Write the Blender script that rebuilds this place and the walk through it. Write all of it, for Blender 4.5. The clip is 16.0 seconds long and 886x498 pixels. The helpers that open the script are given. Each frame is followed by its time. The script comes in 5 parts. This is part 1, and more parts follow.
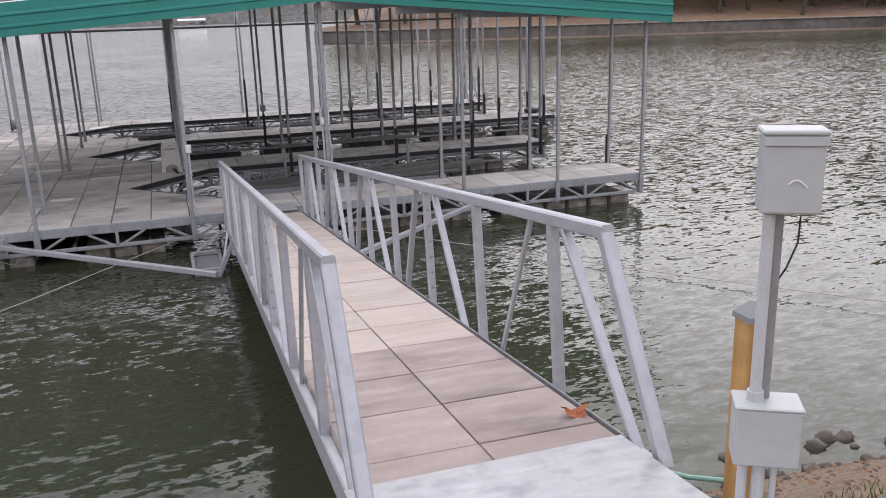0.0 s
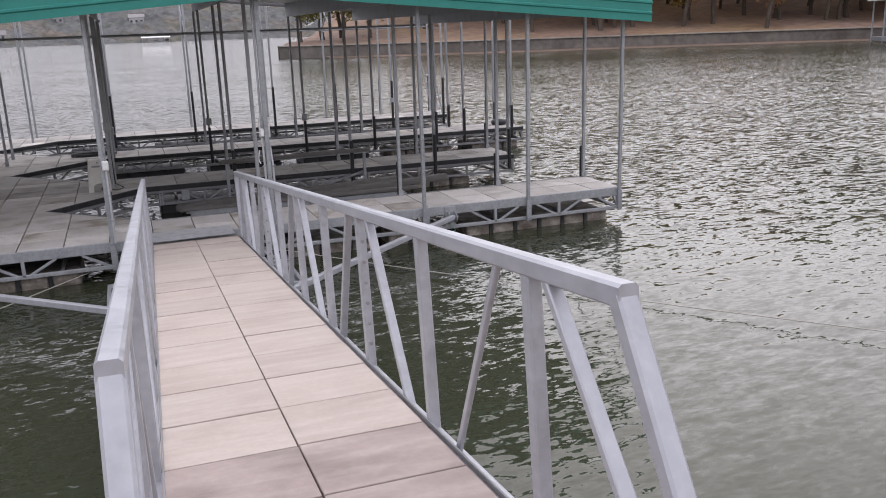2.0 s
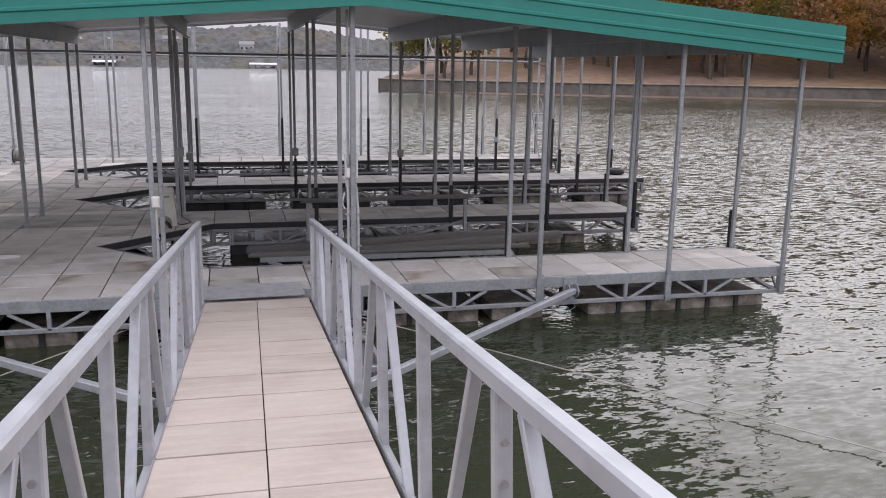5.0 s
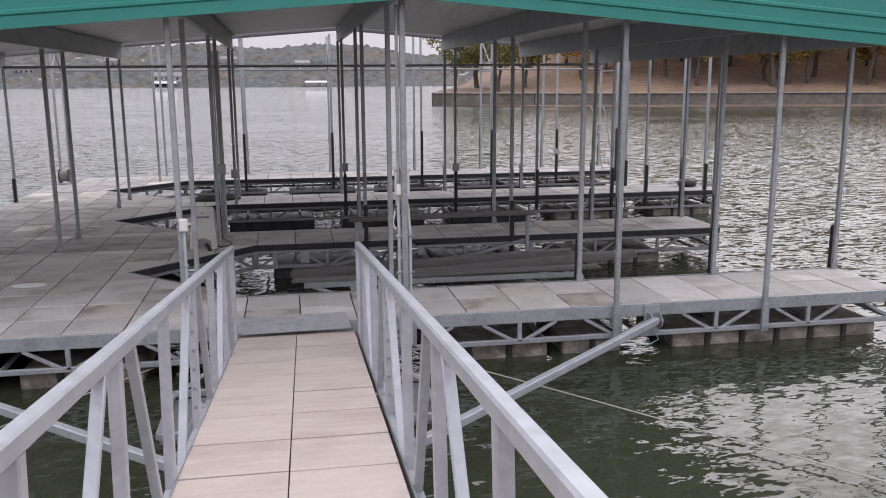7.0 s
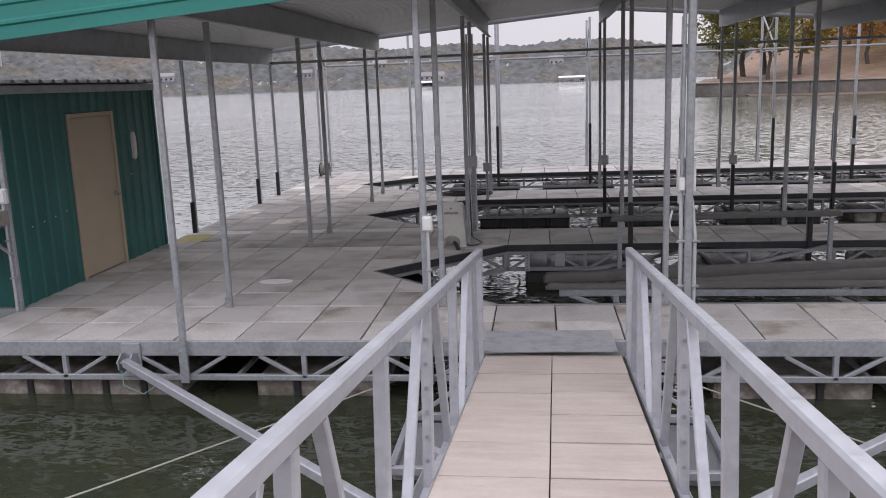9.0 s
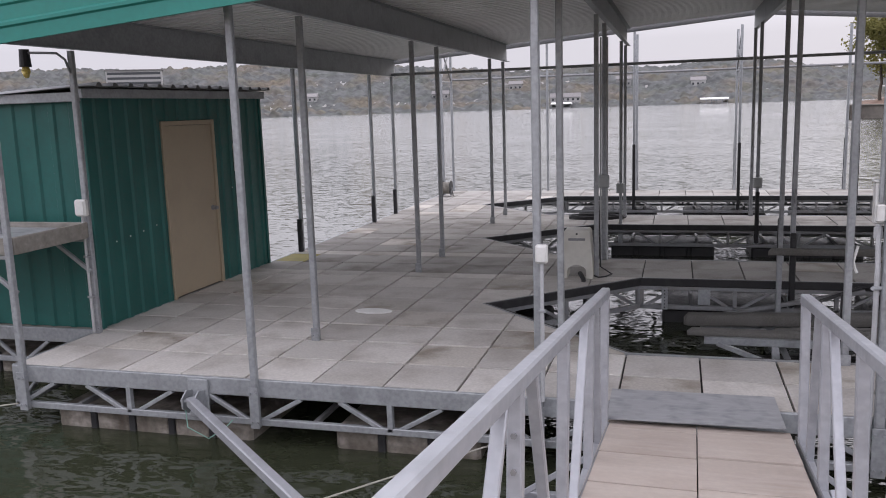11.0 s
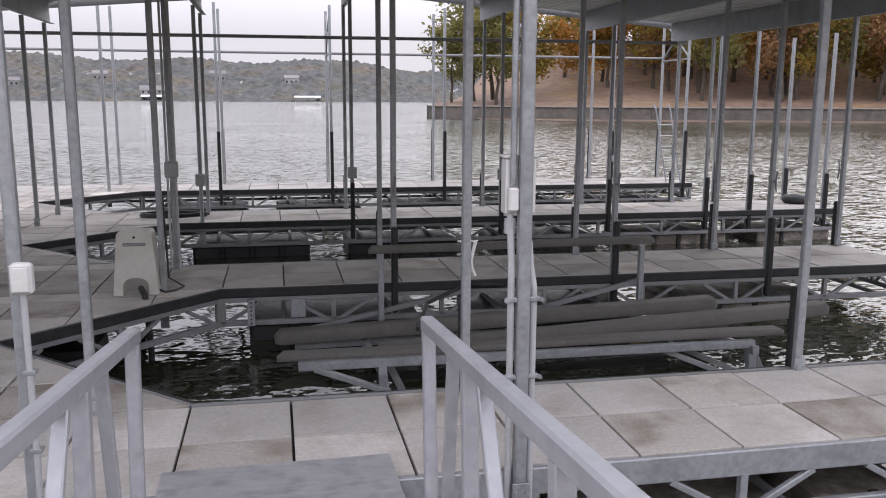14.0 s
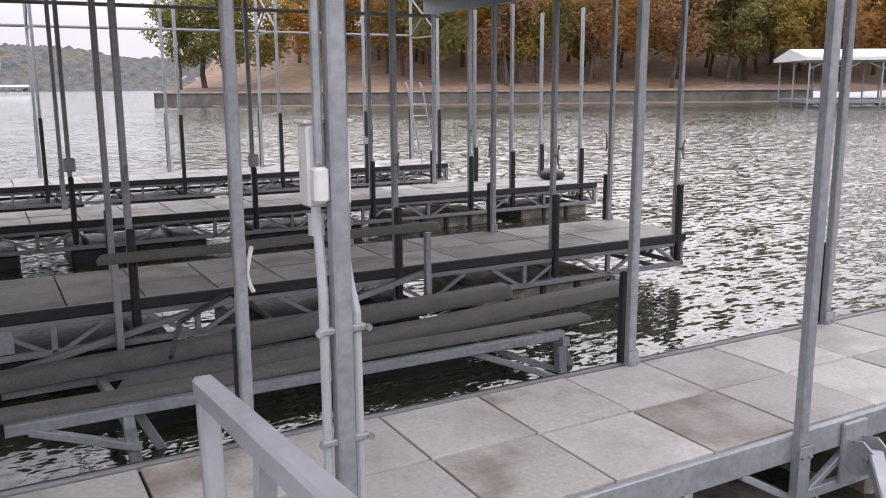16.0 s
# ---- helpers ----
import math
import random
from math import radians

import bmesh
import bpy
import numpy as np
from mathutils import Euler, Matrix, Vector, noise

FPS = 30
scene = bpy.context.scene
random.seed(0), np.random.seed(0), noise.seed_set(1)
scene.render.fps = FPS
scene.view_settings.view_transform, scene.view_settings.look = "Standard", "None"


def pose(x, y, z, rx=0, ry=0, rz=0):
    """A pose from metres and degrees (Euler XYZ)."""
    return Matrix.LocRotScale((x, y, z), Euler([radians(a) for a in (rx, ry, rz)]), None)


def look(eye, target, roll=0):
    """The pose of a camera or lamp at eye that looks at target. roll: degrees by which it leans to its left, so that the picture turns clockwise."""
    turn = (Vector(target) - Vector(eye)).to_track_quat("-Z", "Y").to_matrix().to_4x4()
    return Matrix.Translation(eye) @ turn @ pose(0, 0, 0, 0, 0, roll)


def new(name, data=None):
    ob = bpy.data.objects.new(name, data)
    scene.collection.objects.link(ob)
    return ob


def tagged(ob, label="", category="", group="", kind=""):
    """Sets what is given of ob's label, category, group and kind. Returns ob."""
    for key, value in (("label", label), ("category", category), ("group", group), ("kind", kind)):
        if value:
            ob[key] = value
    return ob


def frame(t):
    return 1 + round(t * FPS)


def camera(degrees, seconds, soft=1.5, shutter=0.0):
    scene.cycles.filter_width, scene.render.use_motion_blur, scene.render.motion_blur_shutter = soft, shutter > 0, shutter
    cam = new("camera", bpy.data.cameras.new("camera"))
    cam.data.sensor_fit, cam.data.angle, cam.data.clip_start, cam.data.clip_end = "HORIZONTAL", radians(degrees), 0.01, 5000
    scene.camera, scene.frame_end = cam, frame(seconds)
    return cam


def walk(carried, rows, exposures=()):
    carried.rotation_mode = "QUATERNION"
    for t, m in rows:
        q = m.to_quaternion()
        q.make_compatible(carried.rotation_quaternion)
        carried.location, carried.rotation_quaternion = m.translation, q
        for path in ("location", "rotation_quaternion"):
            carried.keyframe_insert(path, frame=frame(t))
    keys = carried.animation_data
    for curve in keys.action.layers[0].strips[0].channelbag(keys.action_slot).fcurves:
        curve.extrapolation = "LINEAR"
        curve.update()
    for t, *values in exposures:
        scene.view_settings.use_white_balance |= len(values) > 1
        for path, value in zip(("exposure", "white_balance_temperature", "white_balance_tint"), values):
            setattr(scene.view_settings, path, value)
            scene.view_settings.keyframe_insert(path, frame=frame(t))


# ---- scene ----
cam = camera(55.8, 16.0, soft=1.0)
PATH = [
    (0, (-1.152, -13.415, 2.970), (-0.556, -11.586, 2.425), -1.7),
    (0.5, (-1.028, -13.086, 2.922), (-0.418, -11.261, 2.375), -2.3),
    (1, (-0.858, -12.778, 2.850), (-0.242, -10.955, 2.305), -2.1),
    (1.5, (-0.687, -12.397, 2.784), (-0.025, -10.585, 2.257), -1.9),
    (2, (-0.510, -12.022, 2.699), (0.158, -10.208, 2.187), -1.9),
    (2.5, (-0.397, -11.584, 2.635), (0.253, -9.757, 2.146), -1.7),
    (3, (-0.279, -11.175, 2.584), (0.310, -9.337, 2.060), -1.0),
    (3.5, (-0.264, -10.749, 2.600), (0.285, -8.907, 2.044), -0.9),
    (4, (-0.209, -10.302, 2.554), (0.314, -8.443, 2.026), -0.5),
    (4.5, (-0.130, -9.903, 2.557), (0.378, -8.022, 2.095), 0.6),
    (7, (0.153, -8.397, 2.414), (0.510, -6.466, 2.021), -0.3),
    (7.5, (0.093, -8.075, 2.378), (0.359, -6.130, 1.981), -0.6),
    (8, (0.111, -7.724, 2.329), (0.191, -5.764, 1.929), -1.5),
    (8.5, (0.119, -7.380, 2.270), (0.045, -5.420, 1.871), -1.8),
    (9, (0.086, -7.024, 2.232), (-0.145, -5.076, 1.841), -2.1),
    (9.5, (0.049, -6.682, 2.203), (-0.367, -4.763, 1.825), -2.0),
    (9.7, (0.036, -6.566, 2.200), (-0.423, -4.655, 1.831), -2.1),
    (11.8, (0.023, -5.147, 2.001), (-0.516, -3.246, 1.693), -1.7),
    (12, (0.025, -5.010, 1.996), (-0.434, -3.087, 1.692), -1.6),
    (12.5, (0.037, -4.703, 1.953), (-0.193, -2.741, 1.642), -1.1),
    (13, (0.133, -4.392, 1.910), (0.068, -2.419, 1.585), -0.0),
    (13.5, (0.164, -4.082, 1.846), (0.351, -2.120, 1.510), 0.6),
    (14, (0.173, -3.741, 1.799), (0.560, -1.811, 1.446), 0.3),
    (14.5, (0.238, -3.431, 1.766), (0.821, -1.554, 1.400), 0.0),
    (15, (0.249, -3.120, 1.723), (1.099, -1.347, 1.358), -0.3),
    (15.5, (0.301, -2.823, 1.679), (1.226, -1.089, 1.306), -0.4),
    (16, (0.321, -2.497, 1.646), (1.271, -0.780, 1.263), -0.3),
]
walk(cam, [(t, look(eye, target, roll)) for t, eye, target, roll in PATH],
     exposures=[(0.0, 0.25), (4.5, 0.25), (8.5, 0.37), (12.5, 0.38), (14.0, 0.51), (16.0, 0.69)])

# ---------------------------------------------------------------- light
world = bpy.data.worlds.new("overcast_sky")
scene.world = world
world.use_nodes = True
wn = world.node_tree.nodes
wl = world.node_tree.links
wn.clear()
sky = wn.new("ShaderNodeTexSky")
sky.sky_type = "NISHITA"
sky.sun_disc = False
sky.sun_elevation = radians(38)
sky.sun_rotation = radians(35)
sky.air_density, sky.dust_density, sky.ozone_density = 1.0, 4.0, 1.0
sky_bg = wn.new("ShaderNodeBackground")
sky_bg.inputs[1].default_value = 0.06
wl.new(sky.outputs[0], sky_bg.inputs[0])
cloud = wn.new("ShaderNodeTexNoise")
cloud.inputs["Scale"].default_value = 2.2
cloud.inputs["Detail"].default_value = 4
cloud_ramp = wn.new("ShaderNodeValToRGB")
cloud_ramp.color_ramp.elements[0].position = 0.3
cloud_ramp.color_ramp.elements[0].color = (0.89, 0.862, 0.965, 1)
cloud_ramp.color_ramp.elements[1].position = 0.75
cloud_ramp.color_ramp.elements[1].color = (0.99, 0.958, 1.07, 1)
cloud_bg = wn.new("ShaderNodeBackground")
sky_tc = wn.new("ShaderNodeTexCoord")
sky_sep = wn.new("ShaderNodeSeparateXYZ")
wl.new(sky_tc.outputs["Generated"], sky_sep.inputs[0])
sky_up = wn.new("ShaderNodeMapRange")
sky_up.inputs[1].default_value, sky_up.inputs[2].default_value = 0.07, 0.28
sky_up.inputs[3].default_value, sky_up.inputs[4].default_value = 0.66, 1.55
wl.new(sky_sep.outputs["Z"], sky_up.inputs[0])
wl.new(sky_up.outputs[0], cloud_bg.inputs[1])
wl.new(cloud.outputs[0], cloud_ramp.inputs[0])
wl.new(cloud_ramp.outputs[0], cloud_bg.inputs[0])
sky_mix = wn.new("ShaderNodeMixShader")
sky_mix.inputs[0].default_value = 0.88
wl.new(sky_bg.outputs[0], sky_mix.inputs[1])
wl.new(cloud_bg.outputs[0], sky_mix.inputs[2])
world_out = wn.new("ShaderNodeOutputWorld")
wl.new(sky_mix.outputs[0], world_out.inputs[0])

sun_data = bpy.data.lights.new("sun", "SUN")
sun_data.energy = 0.55
sun_data.angle = radians(58)
sun_data.color = (1.0, 0.96, 0.95)
sun_ob = new("sun", sun_data)
sun_ob.matrix_world = look((20, 28, 26.9), (0, 0, 0))


# ---------------------------------------------------------------- materials
def mat(name, color, rough=0.6, metal=0.0, grain=0.0, grain_scale=60.0, stain=None, stain_amt=0.0, stain_scale=3.0,
        bump=0.0, bump_scale=80.0, per_object=0.0, per_island=None, streak=None, spec=0.5, coat=0.0):
    """A surface with fine grain, larger stains, relief, and some difference from piece to piece."""
    m = bpy.data.materials.new(name)
    m.use_nodes = True
    n, l = m.node_tree.nodes, m.node_tree.links
    b = n["Principled BSDF"]
    b.inputs["Roughness"].default_value = rough
    b.inputs["Metallic"].default_value = metal
    b.inputs["Specular IOR Level"].default_value = spec
    b.inputs["Coat Weight"].default_value = coat
    geo = n.new("ShaderNodeTexCoord")
    pos = geo.outputs["Object"]
    rgb = n.new("ShaderNodeRGB")
    rgb.outputs[0].default_value = (*color, 1)
    out = rgb.outputs[0]

    def mixed(kind, fac, a, c):
        x = n.new("ShaderNodeMix")
        x.data_type, x.blend_type = "RGBA", kind
        if isinstance(fac, float):
            x.inputs[0].default_value = fac
        else:
            l.new(fac, x.inputs[0])
        l.new(a, x.inputs[6])
        if isinstance(c, tuple):
            x.inputs[7].default_value = (*c, 1)
        else:
            l.new(c, x.inputs[7])
        return x.outputs[2]

    def noised(scale, detail=4.0, lo=0.35, hi=0.65, stretch=None):
        t = n.new("ShaderNodeTexNoise")
        t.inputs["Scale"].default_value = scale
        t.inputs["Detail"].default_value = detail
        src = pos
        if stretch:
            mp = n.new("ShaderNodeMapping")
            mp.inputs["Scale"].default_value = stretch
            l.new(pos, mp.inputs[0])
            src = mp.outputs[0]
        if per_object:
            add = n.new("ShaderNodeVectorMath")
            info = n.new("ShaderNodeObjectInfo")
            mul = n.new("ShaderNodeMath")
            mul.operation = "MULTIPLY"
            mul.inputs[1].default_value = 37.0
            l.new(info.outputs["Random"], mul.inputs[0])
            l.new(src, add.inputs[0])
            l.new(mul.outputs[0], add.inputs[1])
            src = add.outputs[0]
        l.new(src, t.inputs["Vector"])
        mr = n.new("ShaderNodeMapRange")
        mr.inputs[1].default_value, mr.inputs[2].default_value = lo, hi
        l.new(t.outputs[0], mr.inputs[0])
        return mr.outputs[0]

    if per_island:
        g = n.new("ShaderNodeNewGeometry")
        r = n.new("ShaderNodeValToRGB")
        e = r.color_ramp.elements
        for k, c in enumerate(per_island):
            p = k / (len(per_island) - 1)
            el = e[0] if k == 0 else (e[1] if k == len(per_island) - 1 else e.new(p))
            el.position = p
            el.color = (*c, 1)
        l.new(g.outputs["Random Per Island"], r.inputs[0])
        out = r.outputs[0]
    if per_object:
        info = n.new("ShaderNodeObjectInfo")
        mr = n.new("ShaderNodeMapRange")
        mr.inputs[3].default_value, mr.inputs[4].default_value = 1 - per_object, 1 + per_object
        l.new(info.outputs["Random"], mr.inputs[0])
        hsv = n.new("ShaderNodeHueSaturation")
        l.new(mr.outputs[0], hsv.inputs["Value"])
        l.new(out, hsv.inputs["Color"])
        out = hsv.outputs[0]
    if stain:
        f = noised(stain_scale, 6.0, 0.47, 0.75)
        k = n.new("ShaderNodeMath")
        k.operation = "MULTIPLY"
        k.inputs[1].default_value = stain_amt
        l.new(f, k.inputs[0])
        out = mixed("MIX", k.outputs[0], out, stain)
    if streak:
        f = noised(streak[1], 3.0, 0.45, 0.8, streak[2])
        k = n.new("ShaderNodeMath")
        k.operation = "MULTIPLY"
        k.inputs[1].default_value = streak[3]
        l.new(f, k.inputs[0])
        out = mixed("MIX", k.outputs[0], out, streak[0])
    if grain:
        f = noised(grain_scale, 5.0, 0.3, 0.7)
        mr = n.new("ShaderNodeMapRange")
        mr.inputs[3].default_value, mr.inputs[4].default_value = 1 - grain, 1 + grain
        l.new(f, mr.inputs[0])
        hsv = n.new("ShaderNodeHueSaturation")
        l.new(mr.outputs[0], hsv.inputs["Value"])
        l.new(out, hsv.inputs["Color"])
        out = hsv.outputs[0]
        rr = n.new("ShaderNodeMapRange")
        rr.inputs[3].default_value, rr.inputs[4].default_value = max(0.02, rough - 0.12), min(1, rough + 0.12)
        l.new(f, rr.inputs[0])
        l.new(rr.outputs[0], b.inputs["Roughness"])
    l.new(out, b.inputs["Base Color"])
    if bump:
        t = n.new("ShaderNodeTexNoise")
        t.inputs["Scale"].default_value = bump_scale
        t.inputs["Detail"].default_value = 6
        l.new(pos, t.inputs["Vector"])
        bm_ = n.new("ShaderNodeBump")
        bm_.inputs["Strength"].default_value = bump
        bm_.inputs["Distance"].default_value = 0.01
        l.new(t.outputs[0], bm_.inputs["Height"])
        l.new(bm_.outputs[0], b.inputs["Normal"])
    return m


PAVER = mat("weathered_concrete_paver", (0.56, 0.535, 0.505), 0.85, grain=0.10, grain_scale=45, stain=(0.33, 0.30, 0.265), stain_amt=0.75,
            stain_scale=2.3, bump=0.25, bump_scale=120, per_object=0.17, spec=0.25)
PAVER_STAINED = mat("mud_stained_concrete_paver", (0.50, 0.47, 0.43), 0.85, grain=0.12, grain_scale=45, stain=(0.20, 0.165, 0.125), stain_amt=1.0,
                    stain_scale=2.6, bump=0.25, bump_scale=120, per_object=0.15, spec=0.25)
# darker copy of PAVER: dimmer light on the outer fingers put into its colour
PAVER_SHADED = mat("shaded_grey_concrete_paver", (0.37, 0.355, 0.335), 0.9, grain=0.12, grain_scale=45, stain=(0.16, 0.145, 0.125), stain_amt=0.8,
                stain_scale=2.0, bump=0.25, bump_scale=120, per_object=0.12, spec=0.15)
PANEL = mat("beige_gangway_panel", (0.46, 0.397, 0.348), 0.75, grain=0.06, grain_scale=30, stain=(0.33, 0.265, 0.225), stain_amt=0.55,
            stain_scale=2.0, bump=0.15, bump_scale=90, per_object=0.06, streak=((0.57, 0.515, 0.47), 2.5, (1, 5, 1), 0.5))
PANEL_DIRTY = mat("mud_stained_gangway_panel", (0.32, 0.262, 0.238), 0.8, grain=0.08, grain_scale=30, stain=(0.14, 0.108, 0.095), stain_amt=0.95,
                  stain_scale=1.6, bump=0.15, bump_scale=90, per_object=0.1, streak=((0.50, 0.43, 0.39), 2.5, (1, 4, 1), 0.5))
GALV = mat("galvanized_steel", (0.345, 0.36, 0.375), 0.5, 0.35, grain=0.16, grain_scale=30, stain=(0.24, 0.25, 0.26), stain_amt=0.7,
           stain_scale=5, bump=0.05, bump_scale=60, per_object=0.06)
GALV_DULL = mat("dull_galvanized_steel", (0.27, 0.275, 0.285), 0.6, 0.3, grain=0.12, grain_scale=40, stain=(0.24, 0.22, 0.20), stain_amt=0.6,
                stain_scale=4, per_object=0.08)
ALU = mat("brushed_aluminium_rail", (0.385, 0.395, 0.425), 0.42, 0.3, grain=0.05, grain_scale=25, stain=(0.29, 0.295, 0.31), stain_amt=0.7,
          stain_scale=5, bump=0.04, bump_scale=50, per_object=0.04, streak=((0.52, 0.53, 0.55), 5.0, (4, 1, 4), 0.45))
RUBBER = mat("black_rubber", (0.018, 0.018, 0.02), 0.65, grain=0.2, grain_scale=50, stain=(0.05, 0.05, 0.05), stain_amt=0.5, stain_scale=8)
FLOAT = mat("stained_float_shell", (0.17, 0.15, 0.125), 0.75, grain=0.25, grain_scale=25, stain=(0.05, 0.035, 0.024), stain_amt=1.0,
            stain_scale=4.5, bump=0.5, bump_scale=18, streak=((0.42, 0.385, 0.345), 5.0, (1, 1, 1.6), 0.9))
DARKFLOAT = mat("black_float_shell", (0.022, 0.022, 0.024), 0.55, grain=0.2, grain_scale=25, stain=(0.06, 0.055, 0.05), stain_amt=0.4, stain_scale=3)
BED = mat("dark_deck_bed", (0.025, 0.024, 0.022), 0.9, grain=0.2)
GREEN = mat("green_painted_steel", (0.022, 0.215, 0.180), 0.42, 0.0, grain=0.06, grain_scale=20, stain=(0.035, 0.26, 0.22), stain_amt=0.5,
            stain_scale=2, bump=0.03, bump_scale=40)
SHEDGREEN = mat("green_shed_siding", (0.012, 0.10, 0.088), 0.45, 0.0, grain=0.08, grain_scale=20, stain=(0.026, 0.165, 0.145), stain_amt=0.5,
                stain_scale=1.6, streak=((0.03, 0.12, 0.11), 2.0, (3, 3, 0.6), 0.35))
ROOFSHEET = mat("galvalume_roof_sheet", (0.80, 0.80, 0.81), 0.42, 0.0, grain=0.06, grain_scale=12, stain=(0.68, 0.68, 0.69), stain_amt=0.5, stain_scale=1.5)
DOORTAN = mat("tan_painted_door", (0.42, 0.35, 0.25), 0.5, grain=0.04, grain_scale=20, stain=(0.33, 0.27, 0.19), stain_amt=0.4, stain_scale=2)
WHITE = mat("white_plastic", (0.72, 0.72, 0.70), 0.45, grain=0.05, grain_scale=30, stain=(0.5, 0.49, 0.45), stain_amt=0.35, stain_scale=5)
OFFWHITE = mat("weathered_white_plastic", (0.60, 0.59, 0.54), 0.55, grain=0.06, grain_scale=20, stain=(0.40, 0.37, 0.31), stain_amt=0.6, stain_scale=5)
BOXGREY = mat("light_grey_enamel", (0.40, 0.42, 0.42), 0.4, grain=0.04, grain_scale=20, stain=(0.42, 0.43, 0.43), stain_amt=0.4, stain_scale=6)
PVC = mat("grey_conduit", (0.46, 0.47, 0.48), 0.45, grain=0.06, stain=(0.36, 0.36, 0.37), stain_amt=0.5, stain_scale=8)
STEELPLATE = mat("worn_alloy_plate", (0.38, 0.385, 0.40), 0.5, 0.3, grain=0.08, grain_scale=30, stain=(0.20, 0.21, 0.225), stain_amt=0.85, stain_scale=7,
                 streak=((0.52, 0.53, 0.54), 6.0, (1, 4, 1), 0.5), bump=0.08, bump_scale=60)
WOOD = mat("treated_timber", (0.40, 0.22, 0.07), 0.7, grain=0.15, grain_scale=15, stain=(0.24, 0.11, 0.035), stain_amt=0.8, stain_scale=3,
           streak=((0.52, 0.32, 0.12), 6.0, (6, 6, 0.4), 0.7), bump=0.3, bump_scale=25)
GREYWOOD = mat("weathered_grey_timber", (0.25, 0.235, 0.21), 0.85, grain=0.15, grain_scale=15, stain=(0.14, 0.13, 0.11), stain_amt=0.7, stain_scale=4,
               streak=((0.34, 0.32, 0.29), 5.0, (0.6, 6, 6), 0.6), bump=0.3, bump_scale=30)
CARPET = mat("faded_bunk_carpet", (0.145, 0.14, 0.13), 0.95, grain=0.2, grain_scale=90, stain=(0.11, 0.105, 0.09), stain_amt=0.7, stain_scale=5, bump=0.5, bump_scale=200)
WIRE = mat("dark_cable", (0.03, 0.03, 0.032), 0.6)
ROPE = mat("pale_mooring_rope", (0.42, 0.40, 0.36), 0.9, grain=0.15, grain_scale=100)
HOSE = mat("green_garden_hose", (0.20, 0.36, 0.30), 0.5)
ROCK = mat("shore_rock", (0.10, 0.085, 0.07), 0.85, grain=0.25, grain_scale=12, stain=(0.20, 0.175, 0.15), stain_amt=0.7, stain_scale=9, bump=0.8, bump_scale=22, per_object=0.25)
LEAF = mat("dry_oak_leaf", (0.32, 0.10, 0.035), 0.8, grain=0.25, grain_scale=40)
LAMPGLASS = mat("amber_bulb_glass", (0.55, 0.42, 0.10), 0.25, grain=0.05)
YELLOWTILE = mat("algae_stained_paver", (0.33, 0.29, 0.10), 0.85, grain=0.12, grain_scale=30, stain=(0.20, 0.19, 0.08), stain_amt=0.7, stain_scale=4)

# water: green-brown, calm in the lee of the bank and rippled by wind further out
WATER = bpy.data.materials.new("lake_water")
WATER.use_nodes = True
n_, l_ = WATER.node_tree.nodes, WATER.node_tree.links
wb = n_["Principled BSDF"]
wb.inputs["Base Color"].default_value = (0.038, 0.043, 0.026, 1)
wb.inputs["Roughness"].default_value = 0.03
wb.inputs["IOR"].default_value = 1.38


def wnode(kind, **inputs):
    nd = n_.new(kind)
    for key, val in inputs.items():
        if hasattr(val, "is_output"):
            l_.new(val, nd.inputs[key])
        else:
            nd.inputs[key].default_value = val
    return nd


def wmath(op, a, b):
    nd = n_.new("ShaderNodeVectorMath")
    nd.operation = op
    for k_in, val in enumerate((a, b)):
        if hasattr(val, "is_output"):
            l_.new(val, nd.inputs[k_in])
        else:
            nd.inputs[k_in].default_value = val
    return nd.outputs[0]


wpos = n_.new("ShaderNodeTexCoord").outputs["Object"]
slope = None
for sc, stretch, amp in ((0.7, (1.0, 1.8, 1), 0.12), (2.7, (1.0, 2.6, 1), 0.46), (8.0, (1.0, 2.4, 1), 0.42), (20.0, (1.0, 2.0, 1), 0.14)):
    turned = wnode("ShaderNodeMapping", Vector=wpos, Rotation=(0, 0, radians(-24)), Scale=stretch).outputs[0]
    tex = wnode("ShaderNodeTexNoise", Vector=turned, Scale=sc, Detail=1.5, Distortion=0.5)
    piece = wmath("MULTIPLY", wmath("SUBTRACT", tex.outputs["Color"], (0.5, 0.5, 0.5)), (amp * 0.75, amp * 1.25, 0))
    slope = piece if slope is None else wmath("ADD", slope, piece)
wind_at = wnode("ShaderNodeVectorMath", Vector=wpos)
wind_at.operation = "DOT_PRODUCT"
wind_at.inputs[1].default_value = (0.9, 1.0, 0)
wind = n_.new("ShaderNodeMapRange")
wind.interpolation_type = "SMOOTHSTEP"
l_.new(wind_at.outputs["Value"], wind.inputs[0])
for k_in, val in zip((1, 2, 3, 4), (1.0, 14.0, 0.50, 1.30)):
    wind.inputs[k_in].default_value = val
gust = wnode("ShaderNodeTexNoise", Vector=wpos, Scale=0.11, Detail=2.0)
gust_range = n_.new("ShaderNodeMapRange")
l_.new(gust.outputs[0], gust_range.inputs[0])
for k_in, val in zip((1, 2, 3, 4), (0.35, 0.65, 0.75, 1.2)):
    gust_range.inputs[k_in].default_value = val
slope = wmath("MULTIPLY", wmath("MULTIPLY", slope, wind.outputs[0]), gust_range.outputs[0])
steep = n_.new("ShaderNodeMapRange")
l_.new(wind_at.outputs["Value"], steep.inputs[0])
for k_in, val in zip((1, 2, 3, 4), (8.0, 40.0, 0.0, 1.0)):
    steep.inputs[k_in].default_value = val
slope = wmath("ADD", slope, wmath("MULTIPLY", steep.outputs[0], (0.0, -0.055, 0.0)))
wave_normal = n_.new("ShaderNodeVectorMath")
